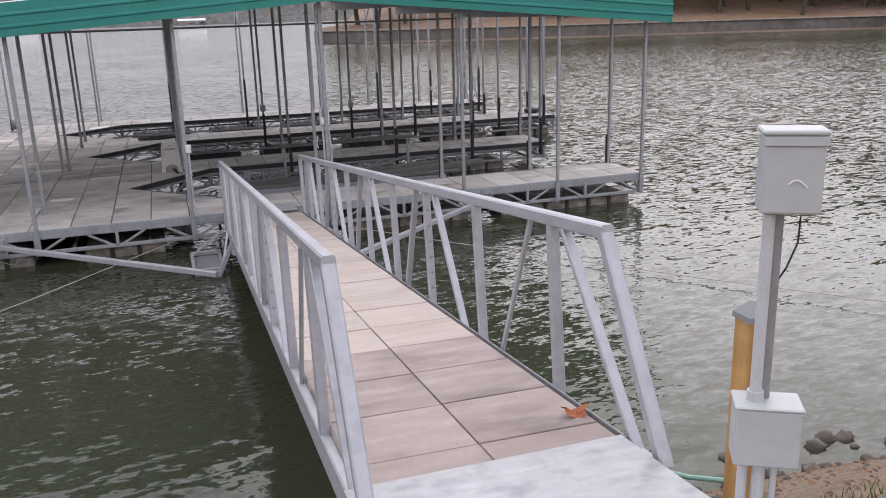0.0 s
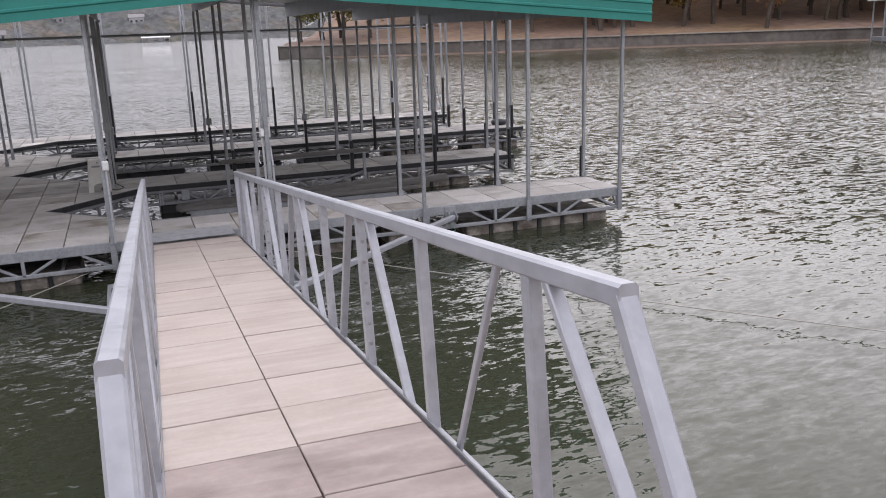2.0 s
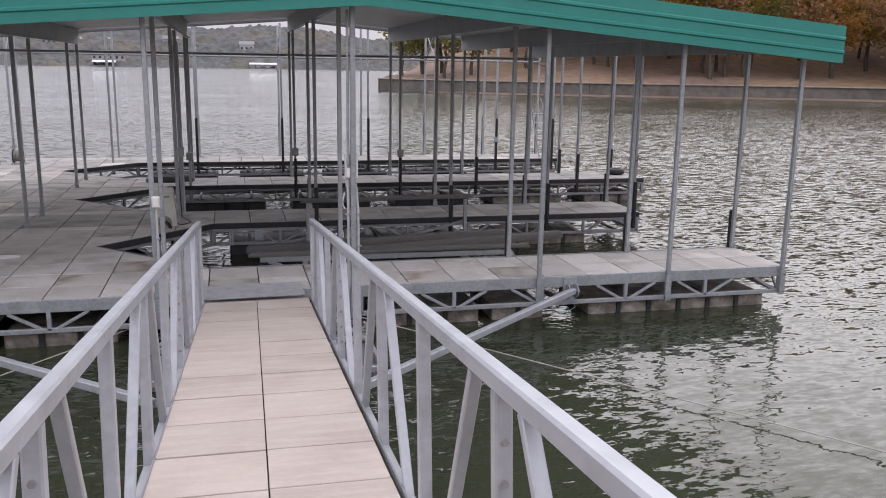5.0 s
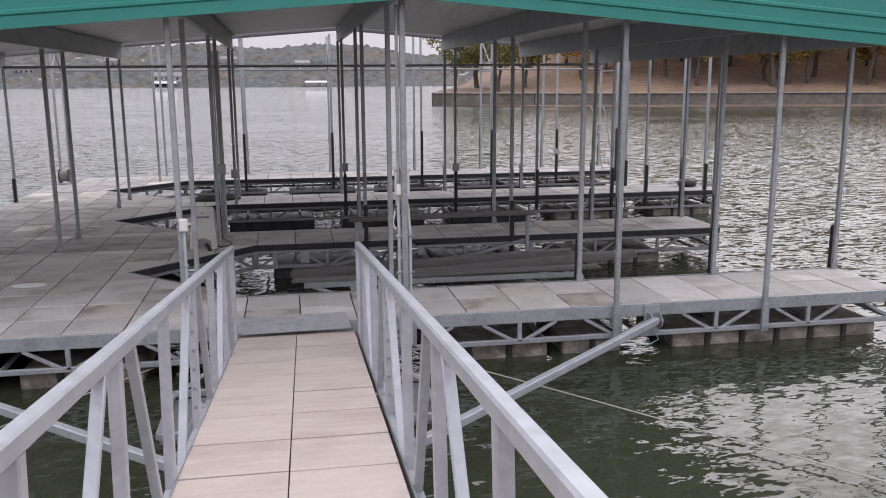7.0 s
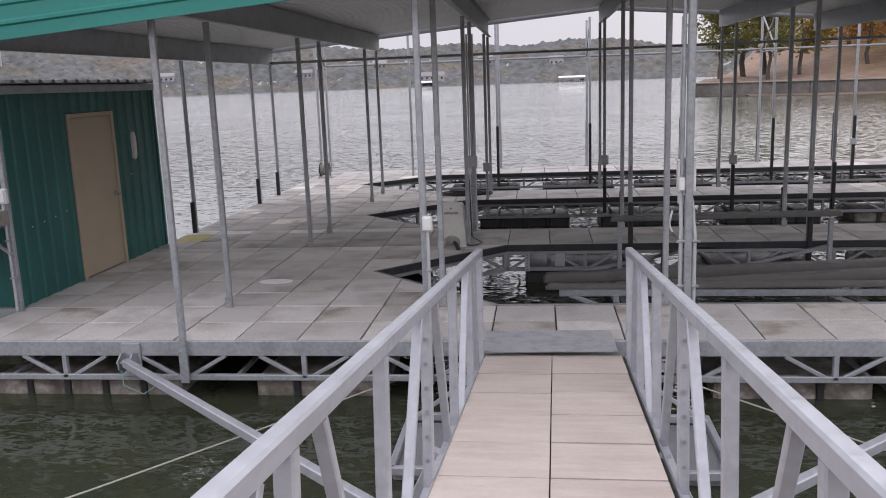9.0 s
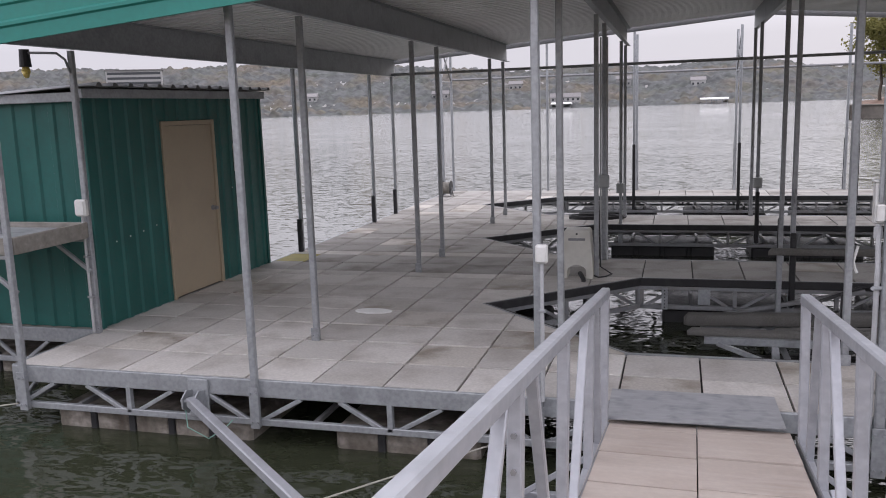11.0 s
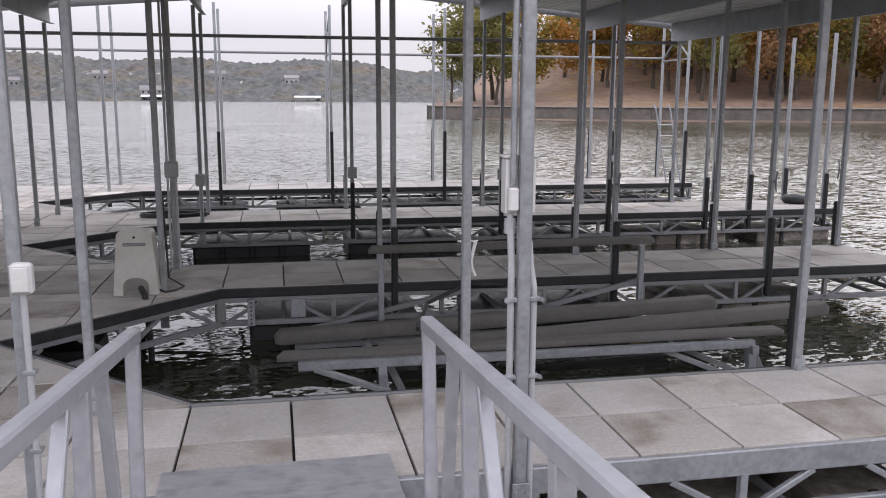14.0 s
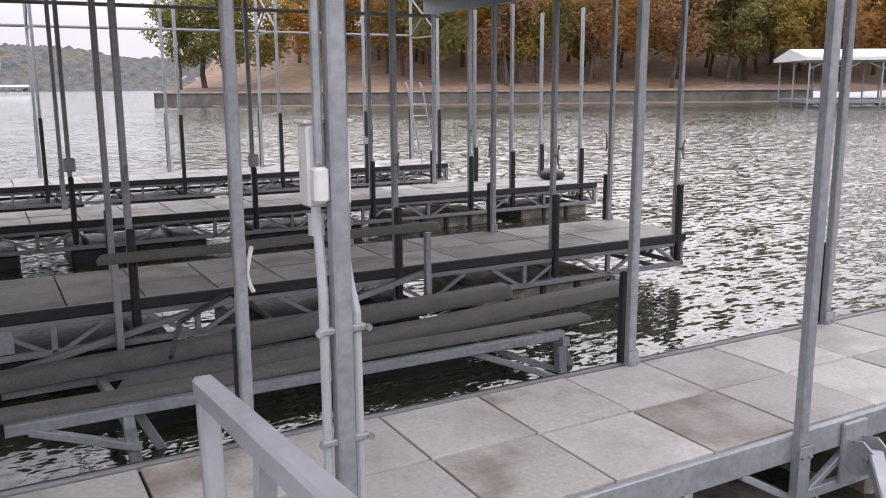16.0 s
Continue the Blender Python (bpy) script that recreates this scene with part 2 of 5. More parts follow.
wave_normal.operation = "NORMALIZE"
l_.new(wmath("ADD", slope, (0, 0, 1)), wave_normal.inputs[0])
l_.new(wave_normal.outputs[0], wb.inputs["Normal"])


# ---------------------------------------------------------------- mesh tools
class Solid:
    """Collects points and faces for one mesh."""

    def __init__(self):
        self.v, self.f = [], []

    def add(self, verts, faces):
        k = len(self.v)
        self.v += [tuple(p) for p in verts]
        self.f += [tuple(i + k for i in f) for f in faces]
        return self

    def ring(self, loops, caps=True):
        k, n = len(self.v), len(loops[0])
        for lp in loops:
            self.v += [tuple(p) for p in lp]
        for a in range(len(loops) - 1):
            for i in range(n):
                j = (i + 1) % n
                self.f.append((k + a * n + i, k + a * n + j, k + (a + 1) * n + j, k + (a + 1) * n + i))
        if caps:
            self.f.append(tuple(k + i for i in reversed(range(n))))
            self.f.append(tuple(k + (len(loops) - 1) * n + i for i in range(n)))
        return self

    def box(self, x0, x1, y0, y1, z0, z1, c=0.0):
        """A box, its upright and level edges cut by c."""
        if c <= 0:
            lo = [(x0, y0, z0), (x1, y0, z0), (x1, y1, z0), (x0, y1, z0)]
            return self.ring([lo, [(x, y, z1) for x, y, z in lo]])

        def lp(d, e, z):
            return [(x0 + d + e, y0 + d, z), (x1 - d - e, y0 + d, z), (x1 - d, y0 + d + e, z), (x1 - d, y1 - d - e, z),
                    (x1 - d - e, y1 - d, z), (x0 + d + e, y1 - d, z), (x0 + d, y1 - d - e, z), (x0 + d, y0 + d + e, z)]
        return self.ring([lp(c, c, z0), lp(0, c, z0 + c), lp(0, c, z1 - c), lp(c, c, z1)])

    def sweep(self, profile, p, q, up=(0, 0, 1), caps=True):
        """A closed profile of (side, up) points drawn from p to q."""
        p, q = Vector(p), Vector(q)
        d = (q - p).normalized()
        s = d.cross(Vector(up))
        if s.length < 1e-4:
            s = d.cross(Vector((0, 1, 0)))
        s.normalize()
        u = s.cross(d)
        return self.ring([[p + s * a + u * b for a, b in profile], [q + s * a + u * b for a, b in profile]], caps)

    def bar(self, p, q, w, h, c=0.004, up=(0, 0, 1)):
        a, b = w / 2, h / 2
        c = min(c, a * 0.6, b * 0.6)
        return self.sweep([(-a + c, -b), (a - c, -b), (a, -b + c), (a, b - c), (a - c, b), (-a + c, b), (-a, b - c), (-a, -b + c)], p, q, up)

    def angle(self, p, q, w, h, t=0.008, up=(0, 0, 1)):
        return self.sweep([(0, 0), (w, 0), (w, t), (t, t), (t, h), (0, h)], p, q, up)

    def channel(self, p, q, w, h, t=0.008, up=(0, 0, 1)):
        a = h / 2
        return self.sweep([(0, -a), (w, -a), (w, -a + t), (t, -a + t), (t, a - t), (w, a - t), (w, a), (0, a)], p, q, up)

    def rod(self, p, q, r, n=10, r2=None):
        r2 = r if r2 is None else r2
        p, q = Vector(p), Vector(q)
        d = (q - p).normalized()
        s = d.cross(Vector((0, 0, 1)))
        if s.length < 1e-4:
            s = Vector((1, 0, 0))
        s.normalize()
        u = s.cross(d)
        cs = [(math.cos(2 * math.pi * i / n), math.sin(2 * math.pi * i / n)) for i in range(n)]
        return self.ring([[p + (s * a + u * b) * r for a, b in cs], [q + (s * a + u * b) * r2 for a, b in cs]])

    def pipe(self, pts, r, n=8):
        pts = [Vector(p) for p in pts]
        loops = []
        s = None
        for i, p in enumerate(pts):
            d = (pts[min(i + 1, len(pts) - 1)] - pts[max(i - 1, 0)]).normalized()
            if s is None:
                s = d.cross(Vector((0, 0, 1)))
                if s.length < 1e-3:
                    s = Vector((1, 0, 0))
            s = (s - d * s.dot(d)).normalized()
            u = s.cross(d)
            loops.append([p + (s * math.cos(2 * math.pi * k / n) + u * math.sin(2 * math.pi * k / n)) * r for k in range(n)])
        return self.ring(loops)

    def prism(self, poly, z0, z1, c=0.0):
        """An upright prism over a convex polygon, its top edge cut by c."""
        if c <= 0:
            return self.ring([[(x, y, z0) for x, y in poly], [(x, y, z1) for x, y in poly]])
        cx, cy = sum(p[0] for p in poly) / len(poly), sum(p[1] for p in poly) / len(poly)
        top = []
        for x, y in poly:
            d = max(math.hypot(x - cx, y - cy), 1e-6)
            k = max(0.0, 1 - 1.5 * c / d)
            top.append((cx + (x - cx) * k, cy + (y - cy) * k, z1))
        return self.ring([[(x, y, z0) for x, y in poly], [(x, y, z1 - c) for x, y in poly], top])

    def mesh(self, name, material, smooth=False):
        me = bpy.data.meshes.new(name)
        me.from_pydata(self.v, [], self.f)
        me.update()
        if smooth:
            me.polygons.foreach_set("use_smooth", [True] * len(me.polygons))
        me.materials.append(material)
        bm = bmesh.new()
        bm.from_mesh(me)
        bmesh.ops.recalc_face_normals(bm, faces=bm.faces)
        bm.to_mesh(me)
        bm.free()
        return me


def part(name, solid, material, parent=None, label="", smooth=False):
    """One mesh object, under a thing or a part."""
    ob = new(name, solid if isinstance(solid, bpy.types.Mesh) else solid.mesh(name, material, smooth))
    if parent is not None:
        ob.parent = parent
    if label:
        ob["label"] = label
    return ob


def thing(name, label, category, group="", at=None, kind=""):
    """An Empty that carries a thing's parts."""
    ob = new(name)
    ob.empty_display_size = 0.1
    if at is not None:
        ob.matrix_world = at
    return tagged(ob, label, category, group, kind)


def whole(name, solid, material, label, category, group="", kind="", smooth=False):
    """A thing of one piece."""
    return tagged(part(name, solid, material, smooth=smooth), label, category, group, kind)


def clip_convex(poly, region):
    """The part of a convex polygon inside a convex region (both counter-clockwise)."""
    out = poly
    for i in range(len(region)):
        (ax, ay), (bx, by) = region[i], region[(i + 1) % len(region)]
        src, out = out, []
        if not src:
            return []
        for k in range(len(src)):
            p, q = src[k], src[(k + 1) % len(src)]
            dp = (bx - ax) * (p[1] - ay) - (by - ay) * (p[0] - ax)
            dq = (bx - ax) * (q[1] - ay) - (by - ay) * (q[0] - ax)
            if dp >= 0:
                out.append(p)
            if dp * dq < 0:
                t = dp / (dp - dq)
                out.append((p[0] + (q[0] - p[0]) * t, p[1] + (q[1] - p[1]) * t))
    return out

# ---------------------------------------------------------------- water and near bank
WL = -0.55
water = whole("water", Solid().add([(-1500, -90, WL), (1500, -90, WL), (1500, 1600, WL), (-1500, 1600, WL)], [(0, 1, 2, 3)]), WATER,
              "green-brown lake water with small wind ripples", "water", kind="structure")

BANK = mat("gravelly_lake_bank", (0.20, 0.145, 0.10), 0.95, grain=0.45, grain_scale=40, stain=(0.09, 0.07, 0.045), stain_amt=0.9, stain_scale=6, bump=0.7, bump_scale=45)
GRASS = mat("short_lawn_grass", (0.08, 0.12, 0.03), 0.9, per_island=((0.06, 0.10, 0.02), (0.11, 0.15, 0.04), (0.17, 0.16, 0.06)))


def smoothstep(a, b, x):
    t = min(1, max(0, (x - a) / (b - a)))
    return t * t * (3 - 2 * t)


def bank_height(x, y):
    """Ground level of the near bank: a level lawn that drops to the lake."""
    edge = -11.25 + 2.28 * smoothstep(0.2, 1.7, x) - 0.06 * max(0, x - 3)
    run = 0.5 + 2.0 * smoothstep(0.1, 1.4, x)
    k = (edge - y) / run
    z = -0.95 + 2.15 * min(1, max(0, (k + 0.28) / 1.28)) ** 0.9
    # unseen rise beyond y -17 is added to block low sky light
    z += 0.03 * max(0, edge - run - y) + 4 * smoothstep(17, 50, -y)
    return z + 0.035 * noise.noise((x * 1.3, y * 1.3, 0)) + 0.012 * noise.noise((x * 7, y * 7, 3))


bank = Solid()
gx = [-75 + 5 * i for i in range(10)] + [-25 + 0.8 * i for i in range(28)] + [-2.6 + 0.13 * i for i in range(76)] + [7.3 + 0.8 * i for i in range(30)] + [34 + 5 * i for i in range(10)]
gy = [-76 + 3 * i for i in range(12)] + [-40 + 1.5 * i for i in range(16)] + [-16 + 0.14 * i for i in range(66)]
bank.v = [(x, y, bank_height(x, y)) for y in gy for x in gx]
nx_ = len(gx)
bank.f = [(j * nx_ + i, j * nx_ + i + 1, (j + 1) * nx_ + i + 1, (j + 1) * nx_ + i) for j in range(len(gy) - 1) for i in range(nx_ - 1)]
ground = whole("ground", bank, BANK, "brown gravelly lake bank sloping to the water", "ground", kind="structure", smooth=True)

# ---------------------------------------------------------------- dock decks
COLUMNS = (-5.35, -3.15, -0.9, 1.3, 3.62, 5.4, 7.1)
FINGERS = ((0.0, 1.19, 7.12), (4.34, 5.53, 7.20), (8.85, 10.08, 9.62), (13.35, 14.65, 9.2))
WEST = -5.48
TIPS = ((-1.95, 2.78), (-2.98, 7.2), (-4.0, 11.75))
rng = random.Random(5)


def deck_regions():
    """Convex pieces of the deck: a name, the tile grid's start in x, and the outline."""
    out = []
    for k, (y0, y1, x1) in enumerate(FINGERS):
        if k == 0:
            out.append((k, -0.36, [(WEST, y0), (x1, y0), (x1, y1), (WEST, y1)]))
        else:
            out.append((k, -0.36, [(WEST, y0), (x1, y0), (x1, y1), (WEST, y1)]))
    for k, (tx, ty) in enumerate(TIPS):
        y0, y1 = FINGERS[k][1], FINGERS[k + 1][0]
        out.append((4, -0.36, [(WEST, y0), (tx + (ty - y0), y0), (tx, ty), (WEST, ty)]))
        out.append((4, -0.36, [(WEST, ty), (tx, ty), (tx + (y1 - ty), y1), (WEST, y1)]))
    return out


dock_names = ["dock_finger"] * 4 + ["dock_walkway"]
dock_labels = ["front dock finger paved with grey concrete pavers on steel trusses", "covered dock finger with grey concrete pavers over black floats",
               "long dock finger with grey concrete pavers over black floats", "outermost dock finger with pale pavers over black floats",
               "wide dock walkway paved with damp grey concrete pavers"]
docks = [thing(dock_names[k], dock_labels[k], "dock", "dock sections", pose(WEST if k == 4 else 0, FINGERS[k][0] if k < 4 else 1.19, 0)) for k in range(5)]


def under(parent, name, solid, material, label="", smooth=False):
    """A part whose points are given in the world, kept in place under its thing."""
    ob = part(name, solid, material, parent, label, smooth)
    ob.matrix_parent_inverse = parent.matrix_world.inverted()
    return ob


for ob in docks:
    ob.matrix_world = ob.matrix_basis
bpy.context.view_layer.update()

PITCH = 0.5825
tile_cells = []
for k, gx0, region in deck_regions():
    ys = [p[1] for p in region]
    xs = [p[0] for p in region]
    rows = [0.022, 0.595, 1.165] if k == 0 else None
    base_y = FINGERS[k][0] if k < 4 else 1.19
    if rows is None:
        step = (FINGERS[k][1] - FINGERS[k][0]) / 2 if k < 4 else 0.5825
        rows = [base_y - 0.02 + step * j if k == 4 else base_y + step * j for j in range(0, 26 if k == 4 else 3)]
    i0 = math.floor((min(xs) - gx0) / PITCH) - 1
    i1 = math.ceil((max(xs) - gx0) / PITCH) + 1
    for j in range(len(rows) - 1):
        for i in range(i0, i1):
            g, gr = 0.0056, 0.0095
            a, b = gx0 + i * PITCH + g, gx0 + (i + 1) * PITCH - g
            cell = clip_convex([(a, rows[j] + gr), (b, rows[j] + gr), (b, rows[j + 1] - gr), (a, rows[j + 1] - gr)], region)
            if len(cell) >= 3:
                area = abs(sum(cell[m][0] * cell[(m + 1) % len(cell)][1] - cell[(m + 1) % len(cell)][0] * cell[m][1] for m in range(len(cell)))) / 2
                if area > 0.01:
                    tile_cells.append((k, cell))

beds = [Solid() for _ in range(5)]
for k, gx0, region in deck_regions():
    beds[k].prism(region, -0.075, -0.030)
for k in range(5):
    under(docks[k], "deck_bed", beds[k], BED)


def rim_and_truss(parent, p, q, nodes, webs=True, side=1, steel=None):
    """An edge channel with a lower chord and webs from p to q; nodes: metres between uprights."""
    steel = steel or GALV
    p, q = Vector(p), Vector(q)
    d = (q - p).normalized()
    n = Vector((d.y, -d.x, 0)) * side
    length = (q - p).length
    o = n * 0.006
    under(parent, "rim_channel", Solid().bar(p + o + Vector((0, 0, -0.069)), q + o + Vector((0, 0, -0.069)), 0.035, 0.142, 0.006), steel)
    if not webs:
        return
    low = -0.345
    under(parent, "lower_chord", Solid().bar(p + o + Vector((0, 0, low)), q + o + Vector((0, 0, low)), 0.045, 0.055, 0.005), steel)
    count = max(1, round(length / nodes))
    step = length / count
    for i in range(count + 1):
        c = p + d * min(length - 0.03, max(0.03, i * step)) + o
        under(parent, "truss_upright", Solid().bar(c + Vector((0, 0, -0.13)), c + Vector((0, 0, low)), 0.045, 0.045, 0.004, n), steel)
        if i < count:
            c0, c1 = p + d * (i * step) + o, p + d * ((i + 1) * step) + o
            under(parent, "truss_web", Solid().bar(c0 + d * 0.05 + Vector((0, 0, low)), c0 + d * 0.36 * step + Vector((0, 0, -0.14)), 0.035, 0.035, 0.004, n), steel)
            under(parent, "truss_web", Solid().bar(c1 - d * 0.36 * step + Vector((0, 0, -0.14)), c1 - d * 0.05 + Vector((0, 0, low)), 0.035, 0.035, 0.004, n), steel)


def float_tub(parent, x0, x1, y0, y1, material, z1=-0.375):
    """One float: a tub half sunk in the lake, with upright flutes along its sides."""
    n = max(2, round((x1 - x0) / 0.42))
    side = []
    for i in range(n):
        for f, o in ((0.04, 0.0), (0.12, 0.022), (0.88, 0.022), (0.96, 0.0)):
            side.append((x0 + (x1 - x0) * (i + f) / n, o))
    ring = [(x, y0 - o) for x, o in side] + [(x, y1 + o) for x, o in reversed(side)]
    cx, cy = (x0 + x1) / 2, (y0 + y1) / 2
    s = Solid().ring([[(x, y, -0.95) for x, y in ring], [(x, y, z1 - 0.035) for x, y in ring],
                      [(cx + (x - cx) * 0.97, cy + (y - cy) * 0.95, z1) for x, y in ring]])
    ob = under(parent, "float", s, material)
    for i in range(1, n):
        a = x0 + (x1 - x0) * i / n
        under(parent, "float_strap", Solid().box(a - 0.03, a + 0.03, y0 - 0.034, y0 - 0.004, -0.9, -0.34, 0.006), RUBBER)


for k, (y0, y1, x1) in enumerate(FINGERS):
    front_start = WEST if k == 0 else TIPS[k - 1][0] + (y0 - TIPS[k - 1][1])
    back_start = TIPS[k][0] + (TIPS[k][1] - y1) if k < 3 else WEST
    # rear and slip-side trusses take darker steel: shade put into the colour
    shaded_steel = GALV_DULL if k else GALV
    rim_and_truss(docks[k], (front_start, y0, 0), (x1, y0, 0), 1.1, steel=shaded_steel)
    rim_and_truss(docks[k], (back_start, y1, 0), (x1, y1, 0), 1.1, side=-1, steel=GALV_DULL)
    rim_and_truss(docks[k], (x1, y0, 0), (x1, y1, 0), 0.6, steel=shaded_steel)
    xx = front_start + 0.6
    while xx < x1 - 0.3:
        under(docks[k], "cross_member", Solid().bar((xx, y0 + 0.04, -0.34), (xx, y1 - 0.04, -0.34), 0.04, 0.04), GALV_DULL)
        under(docks[k], "cross_brace", Solid().bar((xx, y0 + 0.04, -0.14), (xx + 0.5, y1 - 0.04, -0.14), 0.04, 0.04), GALV_DULL)
        xx += 1.1
    if k == 0:
        spans = ((-5.15, -3.25), (-2.55, -1.35), (1.55, 2.9), (3.05, 3.75), (4.35, 6.95))
    else:
        spans = []
        a = max(front_start, back_start) + 0.25
        while a + 1.2 < x1:
            b = min(a + 1.75, x1 - 0.1)
            spans.append((a, b))
            a += 2.3
    for a, b in spans:
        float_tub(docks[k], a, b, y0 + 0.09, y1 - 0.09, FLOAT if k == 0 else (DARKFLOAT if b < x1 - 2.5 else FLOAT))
for k, (tx, ty) in enumerate(TIPS):
    y0, y1 = FINGERS[k][1], FINGERS[k + 1][0]
    # tip rims use the darker steel for the dimness inside the slips
    rim_and_truss(docks[4], (tx + (ty - y0), y0, 0), (tx, ty, 0), 1.1, side=1, steel=GALV_DULL)
    rim_and_truss(docks[4], (tx, ty, 0), (tx + (y1 - ty), y1, 0), 1.1, side=1, steel=GALV_DULL)
rim_and_truss(docks[4], (WEST, 0, 0), (WEST, 14.65, 0), 1.1, side=-1)
for a in (1.4, 3.6, 5.9, 8.2, 10.6, 12.6):
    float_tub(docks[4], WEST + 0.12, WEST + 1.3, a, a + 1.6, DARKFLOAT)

# added black tubs that block light under the walkway around the slip tips
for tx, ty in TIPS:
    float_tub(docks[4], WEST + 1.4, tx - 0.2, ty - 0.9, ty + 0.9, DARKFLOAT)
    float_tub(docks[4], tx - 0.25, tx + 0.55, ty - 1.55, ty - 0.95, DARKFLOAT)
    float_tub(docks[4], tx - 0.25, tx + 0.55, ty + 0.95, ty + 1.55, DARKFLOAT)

# ---------------------------------------------------------------- roof posts
def roof_low(x):
    """Underside of the roof beams at x."""
    return 3.27 - 0.083 * abs(x - 1.4)


def roof_post(x, y, top, bumper=None, label="", size=0.054, foot=-0.38, cleat=None):
    t = thing("roof_post", label or "slim square galvanized steel post carrying the dock roof", "post", "dock roof posts", pose(x, y, foot))
    part("tube", Solid().bar((0, 0, 0), (0, 0, top - foot), size, size, 0.008, (0, 1, 0)), GALV, t)
    br = Solid().box(-size * 0.75, size * 0.75, -size / 2 - 0.012, -size / 2 - 0.001, 0.0, 0.34 if foot < -0.3 else 0.12, 0.004)
    for zz in (0.05, 0.29):
        if foot < -0.3 or zz < 0.1:
            br.rod((size * 0.45, -size / 2 - 0.012, zz), (size * 0.45, -size / 2 - 0.026, zz), 0.011, 6)
            br.rod((-size * 0.45, -size / 2 - 0.012, zz), (-size * 0.45, -size / 2 - 0.026, zz), 0.011, 6)
    part("foot_bracket", br, GALV, t)
    if bumper:
        s = 1 if bumper[0] > 0 else -1
        lo, hi = bumper[1] - foot, bumper[2] - foot
        b = Solid().box(-size * 0.6, size * 0.6, s * (size / 2 + 0.034) - 0.032, s * (size / 2 + 0.034) + 0.032, lo, hi, 0.012)
        for zz in (lo + 0.08, hi - 0.08):
            b.rod((0, s * (size / 2 + 0.066), zz), (0, s * (size / 2 + 0.072), zz), 0.014, 8)
        part("rubber_bumper", b, RUBBER, t, "black rubber bumper strip")
    if cleat is not None:
        c = Solid()
        s = cleat[1]
        z0 = cleat[0] - foot
        c.rod((0, s * size / 2, z0), (0, s * (size / 2 + 0.05), z0), 0.012, 6)
        c.pipe([(0, s * (size / 2 + 0.07), z0 - 0.11), (0, s * (size / 2 + 0.05), z0 - 0.05), (0, s * (size / 2 + 0.05), z0 + 0.05), (0, s * (size / 2 + 0.07), z0 + 0.11)], 0.011, 6)
        part("cleat", c, GALV_DULL, t)
    return t


for k, (y0, y1, x1) in enumerate(FINGERS[:3]):
    for x in COLUMNS:
        for back in (0, 1):
            if x < -5 and (k, back) != (0, 0):
                continue
            y = (y1 - 0.03) if back else (y0 - 0.045 if k == 0 else y0 + 0.03)
            over = k >= 1 or back == 1
            bump = None
            if x > 0 and (k > 0 or back):
                bump = (1 if back else -1, -0.30, 0.56)
            foot = -0.38 if (k == 0 and not back) else (-0.36 if x > -1 and not back else -0.03)
            if x < -1 and (k or back):
                foot = -0.002
            roof_post(x, y, roof_low(x), bump, foot=foot, size=0.06 if (x == 1.3 and k == 0 and not back) else 0.054, cleat=(0.95, 1 if back else -1) if (k > 0 and x > 0) else None)
for y in (5.75, 8.95, 10.2):
    roof_post(-5.42, y, roof_low(-5.42), (-1, -0.2, 0.5), foot=-0.30)
for x in (-5.38, -3.0, -0.9, 1.3, 3.62, 5.5, 7.3, 9.0):
    for y in (FINGERS[3][0] + 0.03, FINGERS[3][1] - 0.03):
        if x < -4 and y < 14:
            y = 13.7
        roof_post(x, y, 3.6, (-1 if y < 14 else 1, -0.3, 1.15) if x > -2 else None, foot=-0.30 if x > -3.5 else -0.002,
                  label="tall galvanized steel post standing on the outer dock finger")
for x in (7.9, 9.3):
    for y in (8.9, 10.05):
        roof_post(x, y, 2.9, (-1, -0.3, 0.6), foot=-0.30, label="galvanized mooring post at the end of the long dock finger")

# ---------------------------------------------------------------- roof
roof = thing("dock_roof", "low gabled metal dock roof with a green fascia", "roof", at=pose(1.4, 5, 3.6))
bpy.context.view_layer.update()
RX0, RX1, RY0, RY1 = -5.85, 7.42, -0.34, 10.5


def sheet_z(x):
    return 3.60 - 0.083 * abs(x - 1.4)


for a, b in ((RX0, 1.4), (1.4, RX1)):
    s = Solid()
    prof = []
    y = RY0 + 0.02
    while y < RY1 - 0.12:
        prof += [(y, 0), (y + 0.085, 0), (y + 0.105, 0.042), (y + 0.145, 0.042), (y + 0.165, 0)]
        y += 0.165
    m = len(prof)
    for x in (a, b):
        s.v += [(x, yy, sheet_z(x) + zz) for yy, zz in prof]
    for x in (a, b):
        s.v += [(x, yy, sheet_z(x) + zz + 0.004) for yy, zz in prof]
    s.f = [(i, i + 1, m + i + 1, m + i) for i in range(m - 1)] + [(2 * m + i, 2 * m + i + 1, 3 * m + i + 1, 3 * m + i) for i in range(m - 1)]
    under(roof, "roof_sheet", s, ROOFSHEET)
for x in COLUMNS + (-5.42,):
    if x == -5.35:
        continue
    z = sheet_z(x)
    under(roof, "roof_beam", Solid().channel((x, RY0 + 0.05, z - 0.165), (x, RY1 - 0.1, z - 0.165), 0.07, 0.315, 0.006), GALV)
